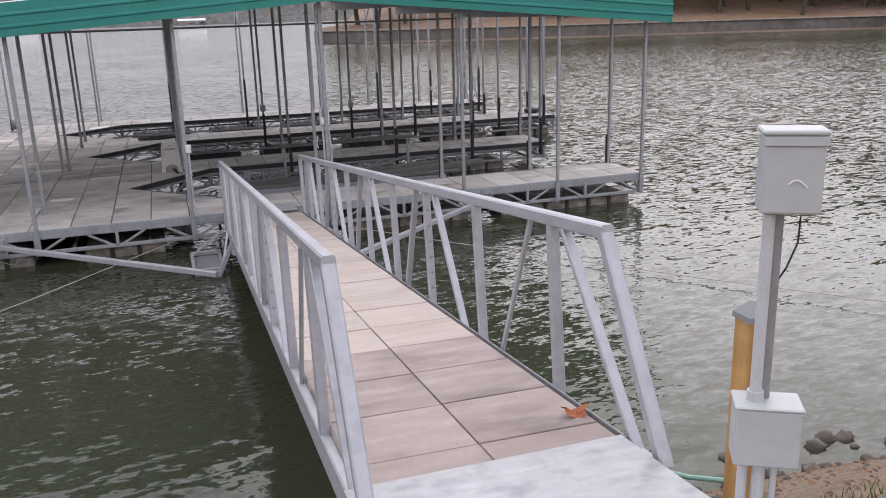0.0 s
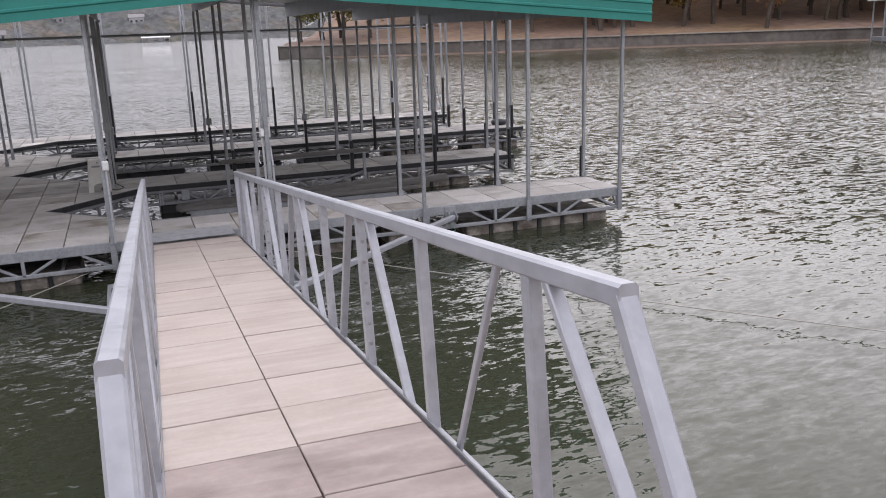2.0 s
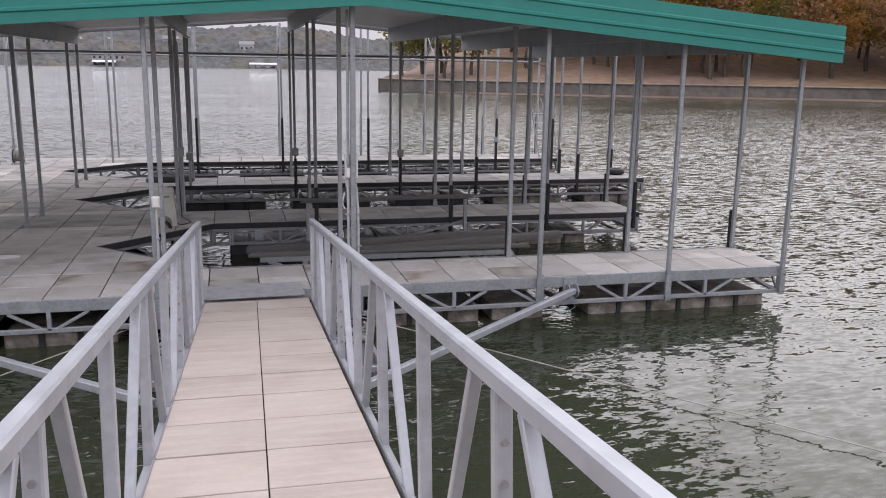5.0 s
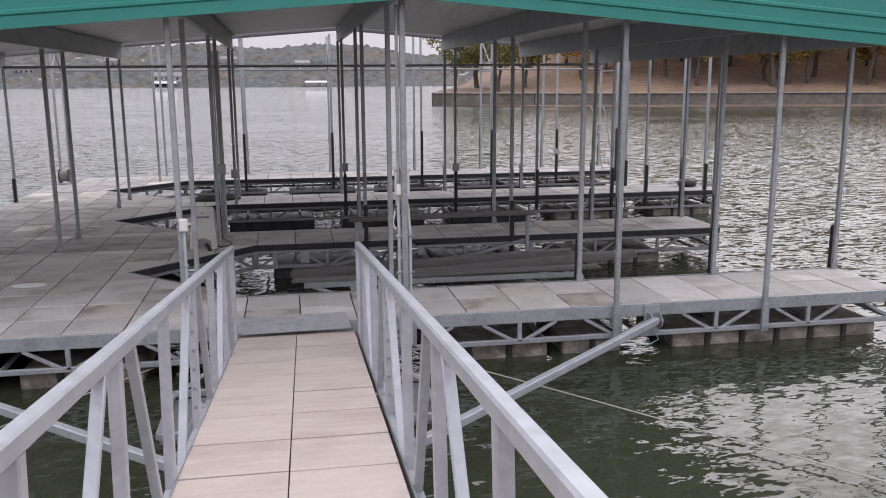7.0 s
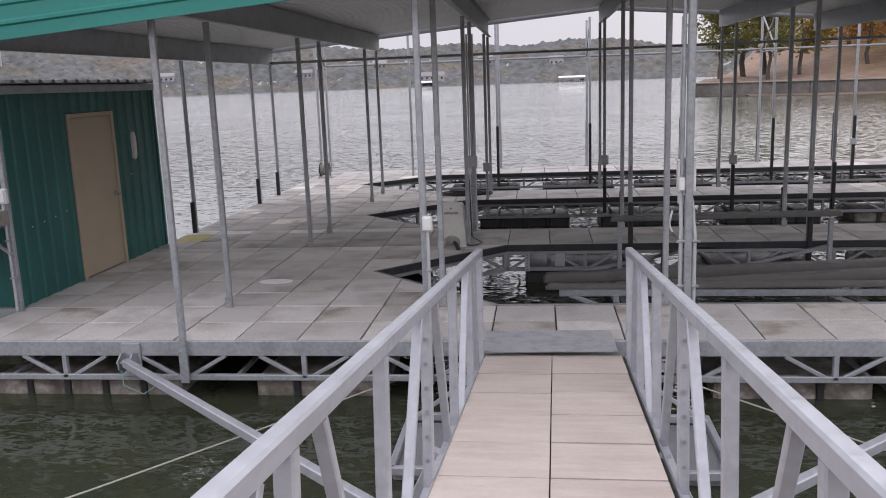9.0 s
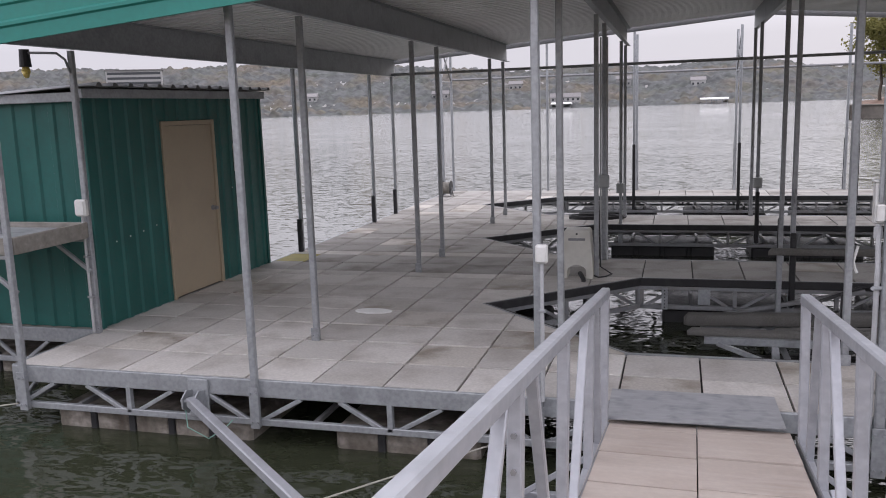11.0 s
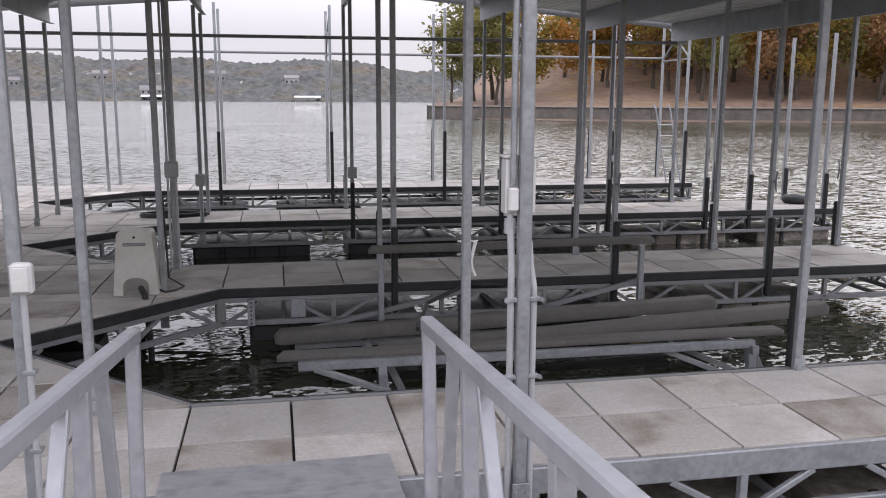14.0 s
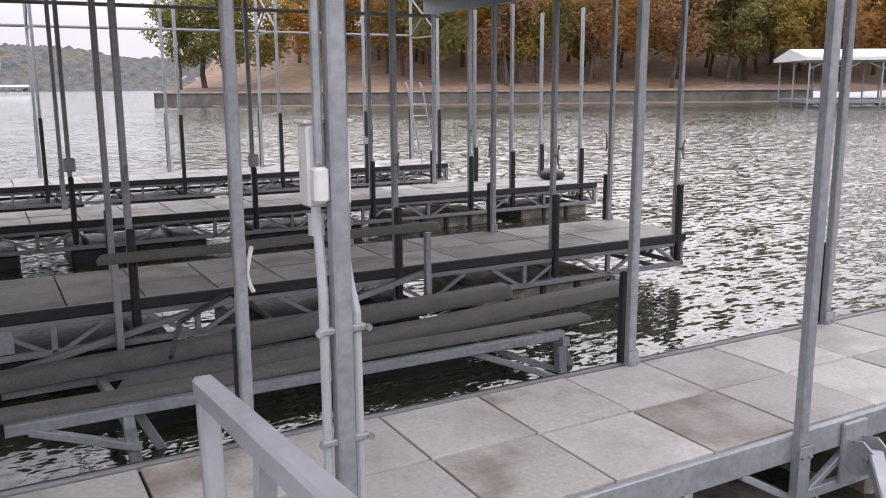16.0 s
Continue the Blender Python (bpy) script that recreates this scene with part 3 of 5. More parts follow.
for a, b in ((RX0 - 0.02, 1.4), (1.4, RX1 + 0.02)):
    for y, sgn in ((RY0, -1), (RY1, 1)):
        s = Solid()
        prof = [(0, 0.03), (0, -0.10), (0.016, -0.115), (0.016, -0.14), (0, -0.155), (0, -0.26), (0.016, -0.275), (0.016, -0.30), (0, -0.315), (0, -0.42),
                (-0.03, -0.42), (-0.03, 0.03)]
        if sgn > 0:
            prof = [(0, 0.03), (0, -0.08), (-0.03, -0.08), (-0.03, 0.03)]
        s.ring([[(x, y + sgn * p, sheet_z(x) + q) for p, q in prof] for x in (a, b)])
        under(roof, "fascia", s, GREEN if sgn < 0 else GALV_DULL, "green ribbed metal fascia" if sgn < 0 else "")
for x, sgn in ((RX0, -1), (RX1, 1)):
    z = sheet_z(x)
    under(roof, "eave_trim", Solid().box(x + (0 if sgn > 0 else -0.03), x + (0.03 if sgn > 0 else 0), RY0 + 0.031, RY1 - 0.031, z - 0.14, z + 0.028, 0.004), GREEN)
whole("cross_pipe", Solid().rod((-5.4, 10.16, 2.74), (7.3, 10.16, 2.78), 0.028, 10), GALV_DULL, "long horizontal steel pipe tying the roof posts together", "pipe", "tie pipes")
whole("cross_pipe", Solid().rod((-5.4, 14.66, 2.74), (9.0, 14.66, 2.74), 0.028, 10), GALV_DULL, "long horizontal steel pipe along the outer finger posts", "pipe", "tie pipes")
for x in (-5.38, 1.3, 5.5, 9.0):
    ya = 13.7 if x < -4 else FINGERS[3][0] + 0.03
    s = Solid().bar((x, ya, 2.72), (x, 14.62, 3.55), 0.03, 0.03).bar((x, ya, 3.55), (x, 14.62, 2.72), 0.03, 0.03).bar((x, ya, 2.68), (x, 14.62, 2.68), 0.03, 0.03)
    whole("cross_brace", s, GALV_DULL, "crossed steel bracing between two tall posts", "brace", "post braces")

# ---------------------------------------------------------------- gangway
SLOPE = 0.119
GX, GY, GZ = 0.19, -0.32, -0.03
G = pose(GX, GY, GZ, -math.degrees(math.atan(SLOPE)), 0, -1.08)
gangway = thing("gangway", "aluminium truss gangway ramp with beige panels and side rails", "gangway", at=G)
LEN, HALF, RAIL = 10.33, 0.572, 0.90
UPRIGHTS = (-9.58, -8.43, -7.28, -6.19, -5.08, -4.01, -2.95, -1.90, -0.92)


def gpart(name, solid, material, label=""):
    return part(name, solid, material, gangway, label)


for sx in (-1, 1):
    x = sx * (HALF + 0.036)
    gpart("top_rail", Solid().bar((x, -0.05, RAIL - 0.03), (x, -10.16, RAIL - 0.03), 0.058, 0.066, 0.009), ALU)
    gpart("side_stringer", Solid().bar((x, 0.0, -0.11), (x, -LEN - 0.15, -0.11), 0.055, 0.15, 0.008), ALU)
    gpart("edge_lip", Solid().bar((sx * (HALF + 0.006), -0.02, -0.010), (sx * (HALF + 0.006), -LEN, -0.010), 0.010, 0.03, 0.003), GALV_DULL)
    gpart("end_post", Solid().bar((x, -10.13, RAIL - 0.035), (x, -10.58, -0.04), 0.058, 0.062, 0.008, (1, 0, 0)), ALU)
    gpart("end_post", Solid().bar((x, -0.08, RAIL - 0.06), (x, -0.08, -0.05), 0.056, 0.05, 0.008, (0, 1, 0)), ALU)
    for i, y in enumerate(UPRIGHTS):
        up = gpart("upright", Solid().bar((x, y, RAIL - 0.06), (x, y, -0.05), 0.052, 0.056, 0.006, (0, 1, 0)), ALU)
        if i in (2, 6):
            for zz in (0.1, 0.22, 0.34, 0.46, 0.58, 0.70):
                part("bolt", Solid().rod((x, y - 0.027, zz), (x, y - 0.040, zz), 0.011, 6), GALV_DULL, up)
    gpart("diagonal", Solid().bar((x, -9.72, RAIL - 0.06), (x, -10.37, -0.05), 0.034, 0.05, 0.005, (1, 0, 0)), ALU)
    for i in range(len(UPRIGHTS)):
        ya, yb = UPRIGHTS[i], (UPRIGHTS + (-0.08,))[i + 1]
        if i % 2 == 0:
            a, b = (x, ya + 0.27, RAIL - 0.06), (x, yb - 0.32, -0.05)
        else:
            a, b = (x, yb - 0.22, RAIL - 0.06), (x, ya + 0.36, -0.05)
        gpart("diagonal", Solid().bar(a, b, 0.034, 0.022 if i == 0 else 0.046, 0.005, (1, 0, 0)), ALU)
for y in UPRIGHTS:
    gpart("cross_bearer", Solid().bar((-HALF, y, -0.11), (HALF, y, -0.11), 0.05, 0.08), GALV_DULL)
gpart("deck_bed", Solid().box(-HALF + 0.01, HALF - 0.01, -LEN, -0.05, -0.055, -0.035), BED)
rows_l = 18
step_l, first_l, mid_l = 0.5545, -0.13, -0.018
panel_meshes, dirty_meshes = [], []
for k in range(4):
    w, h = HALF - 0.007, step_l - 0.015
    s = Solid().prism([(-w / 2, -h / 2), (w / 2, -h / 2), (w / 2, h / 2), (-w / 2, h / 2)], -0.034, 0.0, 0.0015 + 0.0004 * k)
    panel_meshes.append(s.mesh("deck_panel", PANEL))
    dirty_meshes.append(s.mesh("deck_panel", PANEL_DIRTY))
panel_rng = random.Random(8)
for i in range(rows_l):
    for sx in (-1, 1):
        ob = part("deck_panel", (dirty_meshes if i > 14 else panel_meshes)[(i * 2 + (sx > 0)) % 4], None, gangway)
        ob.location = (mid_l + sx * HALF / 2, first_l - step_l * (i + 0.5) + (0.05 * max(0, 1 - i / 6) if sx > 0 else 0.0) + panel_rng.uniform(-0.0015, 0.0015),
                       panel_rng.uniform(-0.003, 0.002))
        ob.rotation_euler = (panel_rng.uniform(-0.003, 0.003), panel_rng.uniform(-0.003, 0.003), panel_rng.uniform(-0.002, 0.002))
for sx in (-1, 1):
    w = HALF - 0.006
    xm = mid_l + sx * HALF / 2
    y0_, y1_ = -LEN - 0.12, first_l - step_l * rows_l - 0.004
    part("deck_panel", Solid().prism([(xm - w / 2, y0_), (xm + w / 2, y0_), (xm + w / 2, y1_), (xm - w / 2, y1_)], -0.034, 0.0, 0.002), PANEL_DIRTY, gangway)
    y0_ = first_l + 0.004 + (0.05 if sx > 0 else 0)
    part("deck_panel", Solid().prism([(xm - w / 2, y0_), (xm + w / 2, y0_), (xm + w / 2, 0.06), (xm - w / 2, 0.06)], -0.034, 0.0, 0.002), PANEL, gangway)
bpy.context.view_layer.update()
whole("hinge_plate", Solid().prism([(-0.40, -0.36), (0.71, -0.34), (0.70, 0.26), (-0.41, 0.24)], 0.008, 0.014).add([], []), STEELPLATE,
      "worn ribbed metal plate bridging gangway and dock", "plate")

# ---------------------------------------------------------------- shed on its own float
def ribbed(p, q, z0, z1, out, pitch=0.23, depth=0.022):
    """Upright ribbed siding from p to q, standing out to the side out."""
    p, q, out = Vector((*p, 0)), Vector((*q, 0)), Vector((*out, 0))
    d = q - p
    n = max(1, round(d.length / pitch))
    pts = []
    for i in range(n):
        for f, o in ((0.0, 0), (0.62, 0), (0.70, depth), (0.92, depth), (1.0, 0)):
            if f < 1.0 or i == n - 1:
                pts.append(p + d * ((i + f) / n) + out * o)
    s = Solid()
    m = len(pts)
    s.v = [(v.x, v.y, z0) for v in pts] + [(v.x, v.y, z1) for v in pts]
    back = [(v.x - out.x * 0.06, v.y - out.y * 0.06) for v in (pts[0], pts[-1])]
    s.f = [(i, i + 1, m + i + 1, m + i) for i in range(m - 1)]
    k = len(s.v)
    s.v += [(back[0][0], back[0][1], z0), (back[1][0], back[1][1], z0), (back[0][0], back[0][1], z1), (back[1][0], back[1][1], z1)]
    s.f += [(k, k + 2, k + 3, k + 1), (0, m, k + 2, k), (m - 1, k + 1, k + 3, 2 * m - 1), tuple(range(m, 2 * m)) + (k + 3, k + 2), tuple(reversed(range(m))) + (k, k + 1)]
    return s


SX, SX0, SY0, SY1, SH = -5.50, -8.2, 1.22, 4.74, 2.30
DY0, DY1, DTOP = 2.50, 3.50, 1.97
platform = thing("shed_float", "low floating steel platform beneath the green shed", "dock", at=pose(SX0, SY0, 0))
bpy.context.view_layer.update()
under(platform, "deck", Solid().box(SX0 - 0.1, WEST - 0.03, SY0 - 0.06, SY1 + 0.08, -0.10, -0.006, 0.01), GREYWOOD)
rim_and_truss(platform, (SX0 - 0.1, SY0 - 0.08, 0), (WEST - 0.03, SY0 - 0.08, 0), 1.1)
float_tub(platform, SX0, WEST - 0.15, SY0 + 0.1, SY1 - 0.1, FLOAT)

shed = thing("shed", "dark green ribbed metal shed with a closed tan door", "shed", at=pose(SX, SY0, 0))
bpy.context.view_layer.update()
under(shed, "wall", ribbed((SX, SY0), (SX, DY0 - 0.05), 0.0, SH, (1, 0)), SHEDGREEN)
under(shed, "wall", ribbed((SX, DY1 + 0.05), (SX, SY1), 0.0, SH, (1, 0)), SHEDGREEN)
under(shed, "wall", ribbed((SX, DY0 - 0.05), (SX, DY1 + 0.05), DTOP + 0.055, SH, (1, 0)), SHEDGREEN)
under(shed, "wall", ribbed((SX0, SY0), (SX - 0.062, SY0), 0.0, SH, (0, -1)), SHEDGREEN)
under(shed, "wall", ribbed((SX0, SY1), (SX - 0.062, SY1), 0.0, SH, (0, 1)), SHEDGREEN)
under(shed, "wall", ribbed((SX0, SY0 + 0.065), (SX0, SY1 - 0.065), 0.0, SH, (-1, 0)), SHEDGREEN)
under(shed, "corner_trim", Solid().bar((SX + 0.016, SY0 - 0.016, 0.0), (SX + 0.016, SY0 - 0.016, SH), 0.05, 0.05, 0.006, (0, 1, 0)), SHEDGREEN)
under(shed, "corner_trim", Solid().bar((SX + 0.016, SY1 + 0.016, 0.0), (SX + 0.016, SY1 + 0.016, SH), 0.05, 0.05, 0.006, (0, 1, 0)), SHEDGREEN)
frame_ = Solid().box(SX - 0.05, SX + 0.035, DY0 - 0.048, DY0, 0.0, DTOP + 0.05, 0.004).box(SX - 0.05, SX + 0.035, DY1, DY1 + 0.048, 0.0, DTOP + 0.05, 0.004)
frame_.box(SX - 0.05, SX + 0.033, DY0 + 0.001, DY1 - 0.001, DTOP, DTOP + 0.05, 0.004)
under(shed, "door_frame", frame_, DOORTAN)
door = under(shed, "door", Solid().box(SX - 0.03, SX + 0.012, DY0 + 0.004, DY1 - 0.004, 0.015, DTOP - 0.003, 0.004), DOORTAN, "closed flat tan steel door")
knob = Solid().rod((SX + 0.012, DY1 - 0.09, 0.95), (SX + 0.02, DY1 - 0.09, 0.95), 0.034, 12).rod((SX + 0.02, DY1 - 0.09, 0.95), (SX + 0.055, DY1 - 0.09, 0.95), 0.014, 10)
knob.rod((SX + 0.05, DY1 - 0.09, 0.95), (SX + 0.085, DY1 - 0.09, 0.95), 0.028, 12, 0.022)
kn = part("knob", knob, GALV_DULL, door, "small metal door knob")
kn.matrix_parent_inverse = (shed.matrix_world @ door.matrix_parent_inverse).inverted()
s = Solid()
prof = []
yy = SY0 - 0.12
while yy < SY1 + 0.1:
    prof += [(yy, 0), (yy + 0.15, 0), (yy + 0.18, 0.035), (yy + 0.22, 0.035), (yy + 0.25, 0)]
    yy += 0.25
prof_low = [(y, z - 0.004) for y, z in reversed(prof)]
s.ring([[(SX + 0.16, y, SH + 0.085 + z) for y, z in prof + prof_low], [(SX0 - 0.15, y, SH - 0.06 + z) for y, z in prof + prof_low]])
under(shed, "roof_sheet", s, GALV_DULL, "weathered corrugated shed roof")
under(shed, "eave_board", Solid().box(SX + 0.04, SX + 0.085, SY0 - 0.08, SY1 + 0.08, SH - 0.03, SH + 0.062, 0.005), GALV)
under(shed, "eave_board", Solid().box(SX0, SX + 0.03, SY0 - 0.085, SY0 - 0.035, SH - 0.06, SH + 0.03, 0.005), GALV)
lamp_shed = Solid()
pts = []
for i in range(16):
    a = math.pi * i / 15
    pts.append((0.04 * math.cos(a), 0.15 + 0.04 * math.sin(a)))
for i in range(16):
    a = math.pi + math.pi * i / 15
    pts.append((0.04 * math.cos(a), -0.15 + 0.04 * math.sin(a)))
lamp_shed.ring([[(SX + 0.022 + o, 4.02 + a * k, 1.53 + b * k) for a, b in pts] for o, k in ((0, 1), (0.03, 1), (0.045, 0.75))])
whole("thermometer", lamp_shed, OFFWHITE, "slim rounded pale thermometer mounted on the green shed wall", "thermometer")
for y, z in ((1.52, 0.83), (1.75, 0.85), (1.98, 0.87), (2.22, 0.9), (3.9, 1.15)):
    under(shed, "screw", Solid().rod((SX + 0.02, y, z), (SX + 0.028, y, z), 0.007, 6), WHITE)

# ---------------------------------------------------------------- cleaning counter beside the shed
roof_post(-5.43, 1.06, roof_low(-5.43), foot=-0.002)
counter = thing("cleaning_counter", "grey wooden fish-cleaning counter on steel brackets beside the shed", "counter", at=pose(-6.0, 0.5, 0.96))
bpy.context.view_layer.update()
under(counter, "counter_top", Solid().box(-7.2, -5.42, 0.06, 0.98, 1.02, 1.05, 0.006), STEELPLATE)
for a, b, c, d in ((-7.2, -5.40, 0.02, 0.055), (-7.2, -5.40, 0.985, 1.02), (-5.415, -5.38, 0.058, 0.982)):
    under(counter, "edge_board", Solid().box(a, b, c, d, 0.95, 1.10, 0.006), GREYWOOD)
for y in (0.05, 1.0):
    under(counter, "bracket", Solid().bar((-5.40, y, 0.62), (-5.85, y, 0.95), 0.035, 0.035), GALV)
    under(counter, "bracket", Solid().bar((-7.1, y, 0.93), (-5.42, y, 0.93), 0.035, 0.035), GALV)
tap = Solid().pipe([(-5.98, 0.55, 1.05), (-5.98, 0.55, 1.16), (-5.94, 0.53, 1.20), (-5.85, 0.5, 1.19), (-5.82, 0.49, 1.14)], 0.014, 8)
whole("tap", tap, GALV_DULL, "small metal tap on the cleaning counter", "tap")
hs = Solid().pipe([(-5.95 + 0.16 * math.cos(a * 0.5), 0.28 + 0.10 * math.sin(a * 0.5), 1.062 + 0.003 * a) for a in range(0, 30)], 0.011, 6)
whole("hose", hs, HOSE, "coil of pale green hose on the cleaning counter", "hose")

# light on an arm, and outlet box with conduit, at the shed-side posts
lamp = thing("dock_lamp", "black socket lamp with an amber bulb on a bent conduit arm", "lamp", at=pose(-5.43, 1.06, 2.70))
bpy.context.view_layer.update()
under(lamp, "arm", Solid().pipe([(-5.43, 1.03, 2.50), (-5.45, 1.0, 2.62), (-5.52, 0.98, 2.68), (-5.66, 0.97, 2.69), (-5.86, 0.96, 2.70)], 0.012, 8), GALV_DULL)
under(lamp, "socket", Solid().rod((-5.86, 0.96, 2.73), (-5.86, 0.96, 2.57), 0.045, 12, 0.055), RUBBER)
under(lamp, "bulb", Solid().rod((-5.86, 0.96, 2.57), (-5.86, 0.96, 2.53), 0.03, 10, 0.042).rod((-5.86, 0.96, 2.53), (-5.86, 0.96, 2.47), 0.042, 10, 0.02), LAMPGLASS, "amber glass bulb", smooth=True)


def outlet_box(x, y, z, w=0.11, h=0.15, conduit_to=None, label="small grey outlet box fixed to a steel dock post"):
    t = thing("outlet_box", label, "electrical box", "outlet boxes", pose(x, y, z))
    part("box", Solid().box(-w / 2, w / 2, -0.055, 0, 0, h, 0.01), WHITE if w < 0.13 else BOXGREY, t)
    part("cover", Solid().box(-w * 0.4, w * 0.4, -0.068, -0.056, h * 0.1, h * 0.9, 0.004), WHITE if w < 0.13 else BOXGREY, t)
    if conduit_to is not None:
        part("conduit", Solid().rod((0, -0.028, conduit_to - z), (0, -0.028, 0), 0.014, 10), PVC, t)
        for zz in (0.35, 0.7):
            part("clamp", Solid().box(-0.026, 0.026, -0.046, 0.0, (conduit_to - z) * zz, (conduit_to - z) * zz + 0.02, 0.003), GALV, t)
    return t


outlet_box(-5.43, 1.02, 1.16, 0.12, 0.16, 0.02)
outlet_box(-0.86, -0.083, 1.0, 0.085, 0.13, 0.01, "small white weatherproof outlet box on a dock post")

# ---------------------------------------------------------------- breaker panel on the big front post
PX, PY = 1.3, -0.045
panel = thing("breaker_panel", "light grey breaker panel strapped behind a galvanized post", "electrical panel", at=pose(PX, PY, 1.2))
bpy.context.view_layer.update()
under(panel, "cabinet", Solid().box(PX - 0.085, PX + 0.062, PY + 0.032, PY + 0.12, 1.27, 1.53, 0.008), WHITE)
under(panel, "lid", Solid().box(PX - 0.095, PX + 0.072, PY + 0.029, PY + 0.13, 1.531, 1.545, 0.004), WHITE)
under(panel, "switch_box", Solid().box(PX - 0.082, PX - 0.032, PY - 0.02, PY + 0.030, 1.29, 1.40, 0.008), WHITE)
under(panel, "conduit", Solid().pipe([(PX - 0.056, PY + 0.01, -0.3), (PX - 0.056, PY + 0.01, 1.0), (PX - 0.056, PY + 0.03, 1.15), (PX - 0.056, PY + 0.05, 1.27)], 0.017, 10), PVC)
under(panel, "conduit", Solid().pipe([(PX + 0.056, PY + 0.01, -0.3), (PX + 0.056, PY + 0.01, 0.92), (PX + 0.05, PY + 0.05, 1.02), (PX + 0.05, PY + 0.08, 1.12), (PX + 0.03, PY + 0.1, 1.25)], 0.017, 10), PVC)
under(panel, "conduit", Solid().pipe([(PX - 0.056, PY + 0.01, 1.41), (PX - 0.056, PY + 0.01, 1.55), (PX - 0.056, PY + 0.01, 3.15)], 0.016, 10), GALV)
for z in (0.48, 0.86):
    for sx in (-1, 1):
        under(panel, "pipe_clamp", Solid().box(PX + sx * 0.056 - 0.028, PX + sx * 0.056 + 0.028, PY - 0.018, PY + 0.012, z, z + 0.022, 0.004).rod((PX + sx * 0.086, PY - 0.012, z + 0.011), (PX + sx * 0.086, PY - 0.03, z + 0.011), 0.011, 8), GALV)
under(panel, "coupling", Solid().rod((PX - 0.056, PY + 0.05, 1.18), (PX - 0.056, PY + 0.05, 1.25), 0.027, 10), PVC)

# ---------------------------------------------------------------- power pedestal box on the second finger
ped = thing("power_pedestal", "weathered white plastic pedestal with an arched foot opening", "pedestal", at=pose(-1.12, 4.36, 0))
bpy.context.view_layer.update()
b0, b1, t0, t1, D0, D1 = 0.20, 0.20, 0.155, 0.155, 0.17, 0.12
s = Solid()
out = [(-b0, 0.0), (-0.115, 0.0)]
for i in range(9):
    a = math.pi - math.pi * i / 8
    out.append((0.115 * math.cos(a) * 0.98, 0.09 + 0.075 * math.sin(a)))
out += [(0.115, 0.0), (b0, 0.0), (t0, 0.56), (t0 - 0.02, 0.585), (-t0 + 0.02, 0.585), (-t0, 0.56)]


def depth_at(z):
    return D0 + (D1 - D0) * z / 0.585


s.ring([[(x, -depth_at(z), z) for x, z in out], [(x, depth_at(z), z) for x, z in out]])
part("shell", s, OFFWHITE, ped)
part("slot", Solid().box(-0.10, 0.10, -D1 - 0.022, -D1 + 0.02, 0.455, 0.485, 0.004), GALV_DULL, ped)
part("lock", Solid().rod((0, -D1 + 0.02, 0.535), (0, -D1 - 0.012, 0.535), 0.012, 10), RUBBER, ped)
cable = Solid().pipe([(-1.08, 4.22, 0.06), (-1.05, 4.12, 0.05), (-1.02, 4.04, 0.02), (-1.0, 3.98, -0.12), (-0.98, 3.95, -0.45), (-0.98, 3.94, -0.8)], 0.028, 8)
whole("shore_cable", cable, RUBBER, "thick dark cable running from the pedestal into the water", "cable")
whole("shore_cable", Solid().pipe([(-0.95, 4.30, 0.03), (-0.86, 4.2, 0.02), (-0.78, 4.27, 0.02), (-0.72, 4.42, 0.02), (-0.86, 4.47, 0.1), (-0.88, 4.46, 0.9)], 0.01, 6), WIRE, "thin dark cable climbing a dock post", "cable")
for k, (x, y) in enumerate(((-0.9, 5.47),)):
    for dx in (-0.042, 0.042):
        whole("conduit", Solid().rod((x + dx, y - 0.03, -0.2), (x + dx, y - 0.03, 2.9), 0.013, 8), PVC, "thin grey conduit running up a dock post", "conduit", "post conduits")
for x, y, z in ((-0.9, 8.873, 0.62), (1.3, 8.873, 0.7), (-0.9, 5.493, 1.05), (3.62, 8.873, 0.65), (7.3, 13.373, 0.55)):
    outlet_box(x, y - 0.02, z - 0.08, 0.14, 0.17, None, "grey weatherproof outlet box on a dock post")
coil = Solid().pipe([(-1.35 + (0.45 + 0.06 * math.sin(a * 0.9)) * math.cos(a * 0.42), 9.45 + 0.25 * math.sin(a * 0.42), 0.015 + 0.0015 * a) for a in range(0, 46)], 0.014, 6)
whole("hose", coil, WIRE, "loose coil of dark hose lying on the pavers", "hose")

# ---------------------------------------------------------------- lid, hose reel, tyre, ladder
lid = Solid()
ring_ = [(math.cos(2 * math.pi * i / 28), math.sin(2 * math.pi * i / 28)) for i in range(28)]
lid.ring([[(-3.0 + 0.20 * a * k, 2.26 + 0.10 * b * k, z) for a, b in ring_] for z, k in ((0.0, 1), (0.012, 1), (0.016, 0.9))])
whole("access_lid", lid, WHITE, "flat oval white lid set on the deck pavers", "lid")
reel = thing("hose_reel", "dark hose reel wound with grey hose at the dock corner", "hose reel", at=pose(-5.22, 13.35, 0) @ Matrix.Scale(0.72, 4))
for sx in (-1, 1):
    part("stand", Solid().bar((sx * 0.17, -0.16, 0.0), (sx * 0.17, 0.0, 0.28), 0.03, 0.03).bar((sx * 0.17, 0.16, 0.0), (sx * 0.17, 0.0, 0.28), 0.03, 0.03), GALV_DULL, reel)
    part("disc", Solid().rod((sx * 0.135, 0, 0.28), (sx * 0.15, 0, 0.28), 0.24, 24), DARKFLOAT, reel)
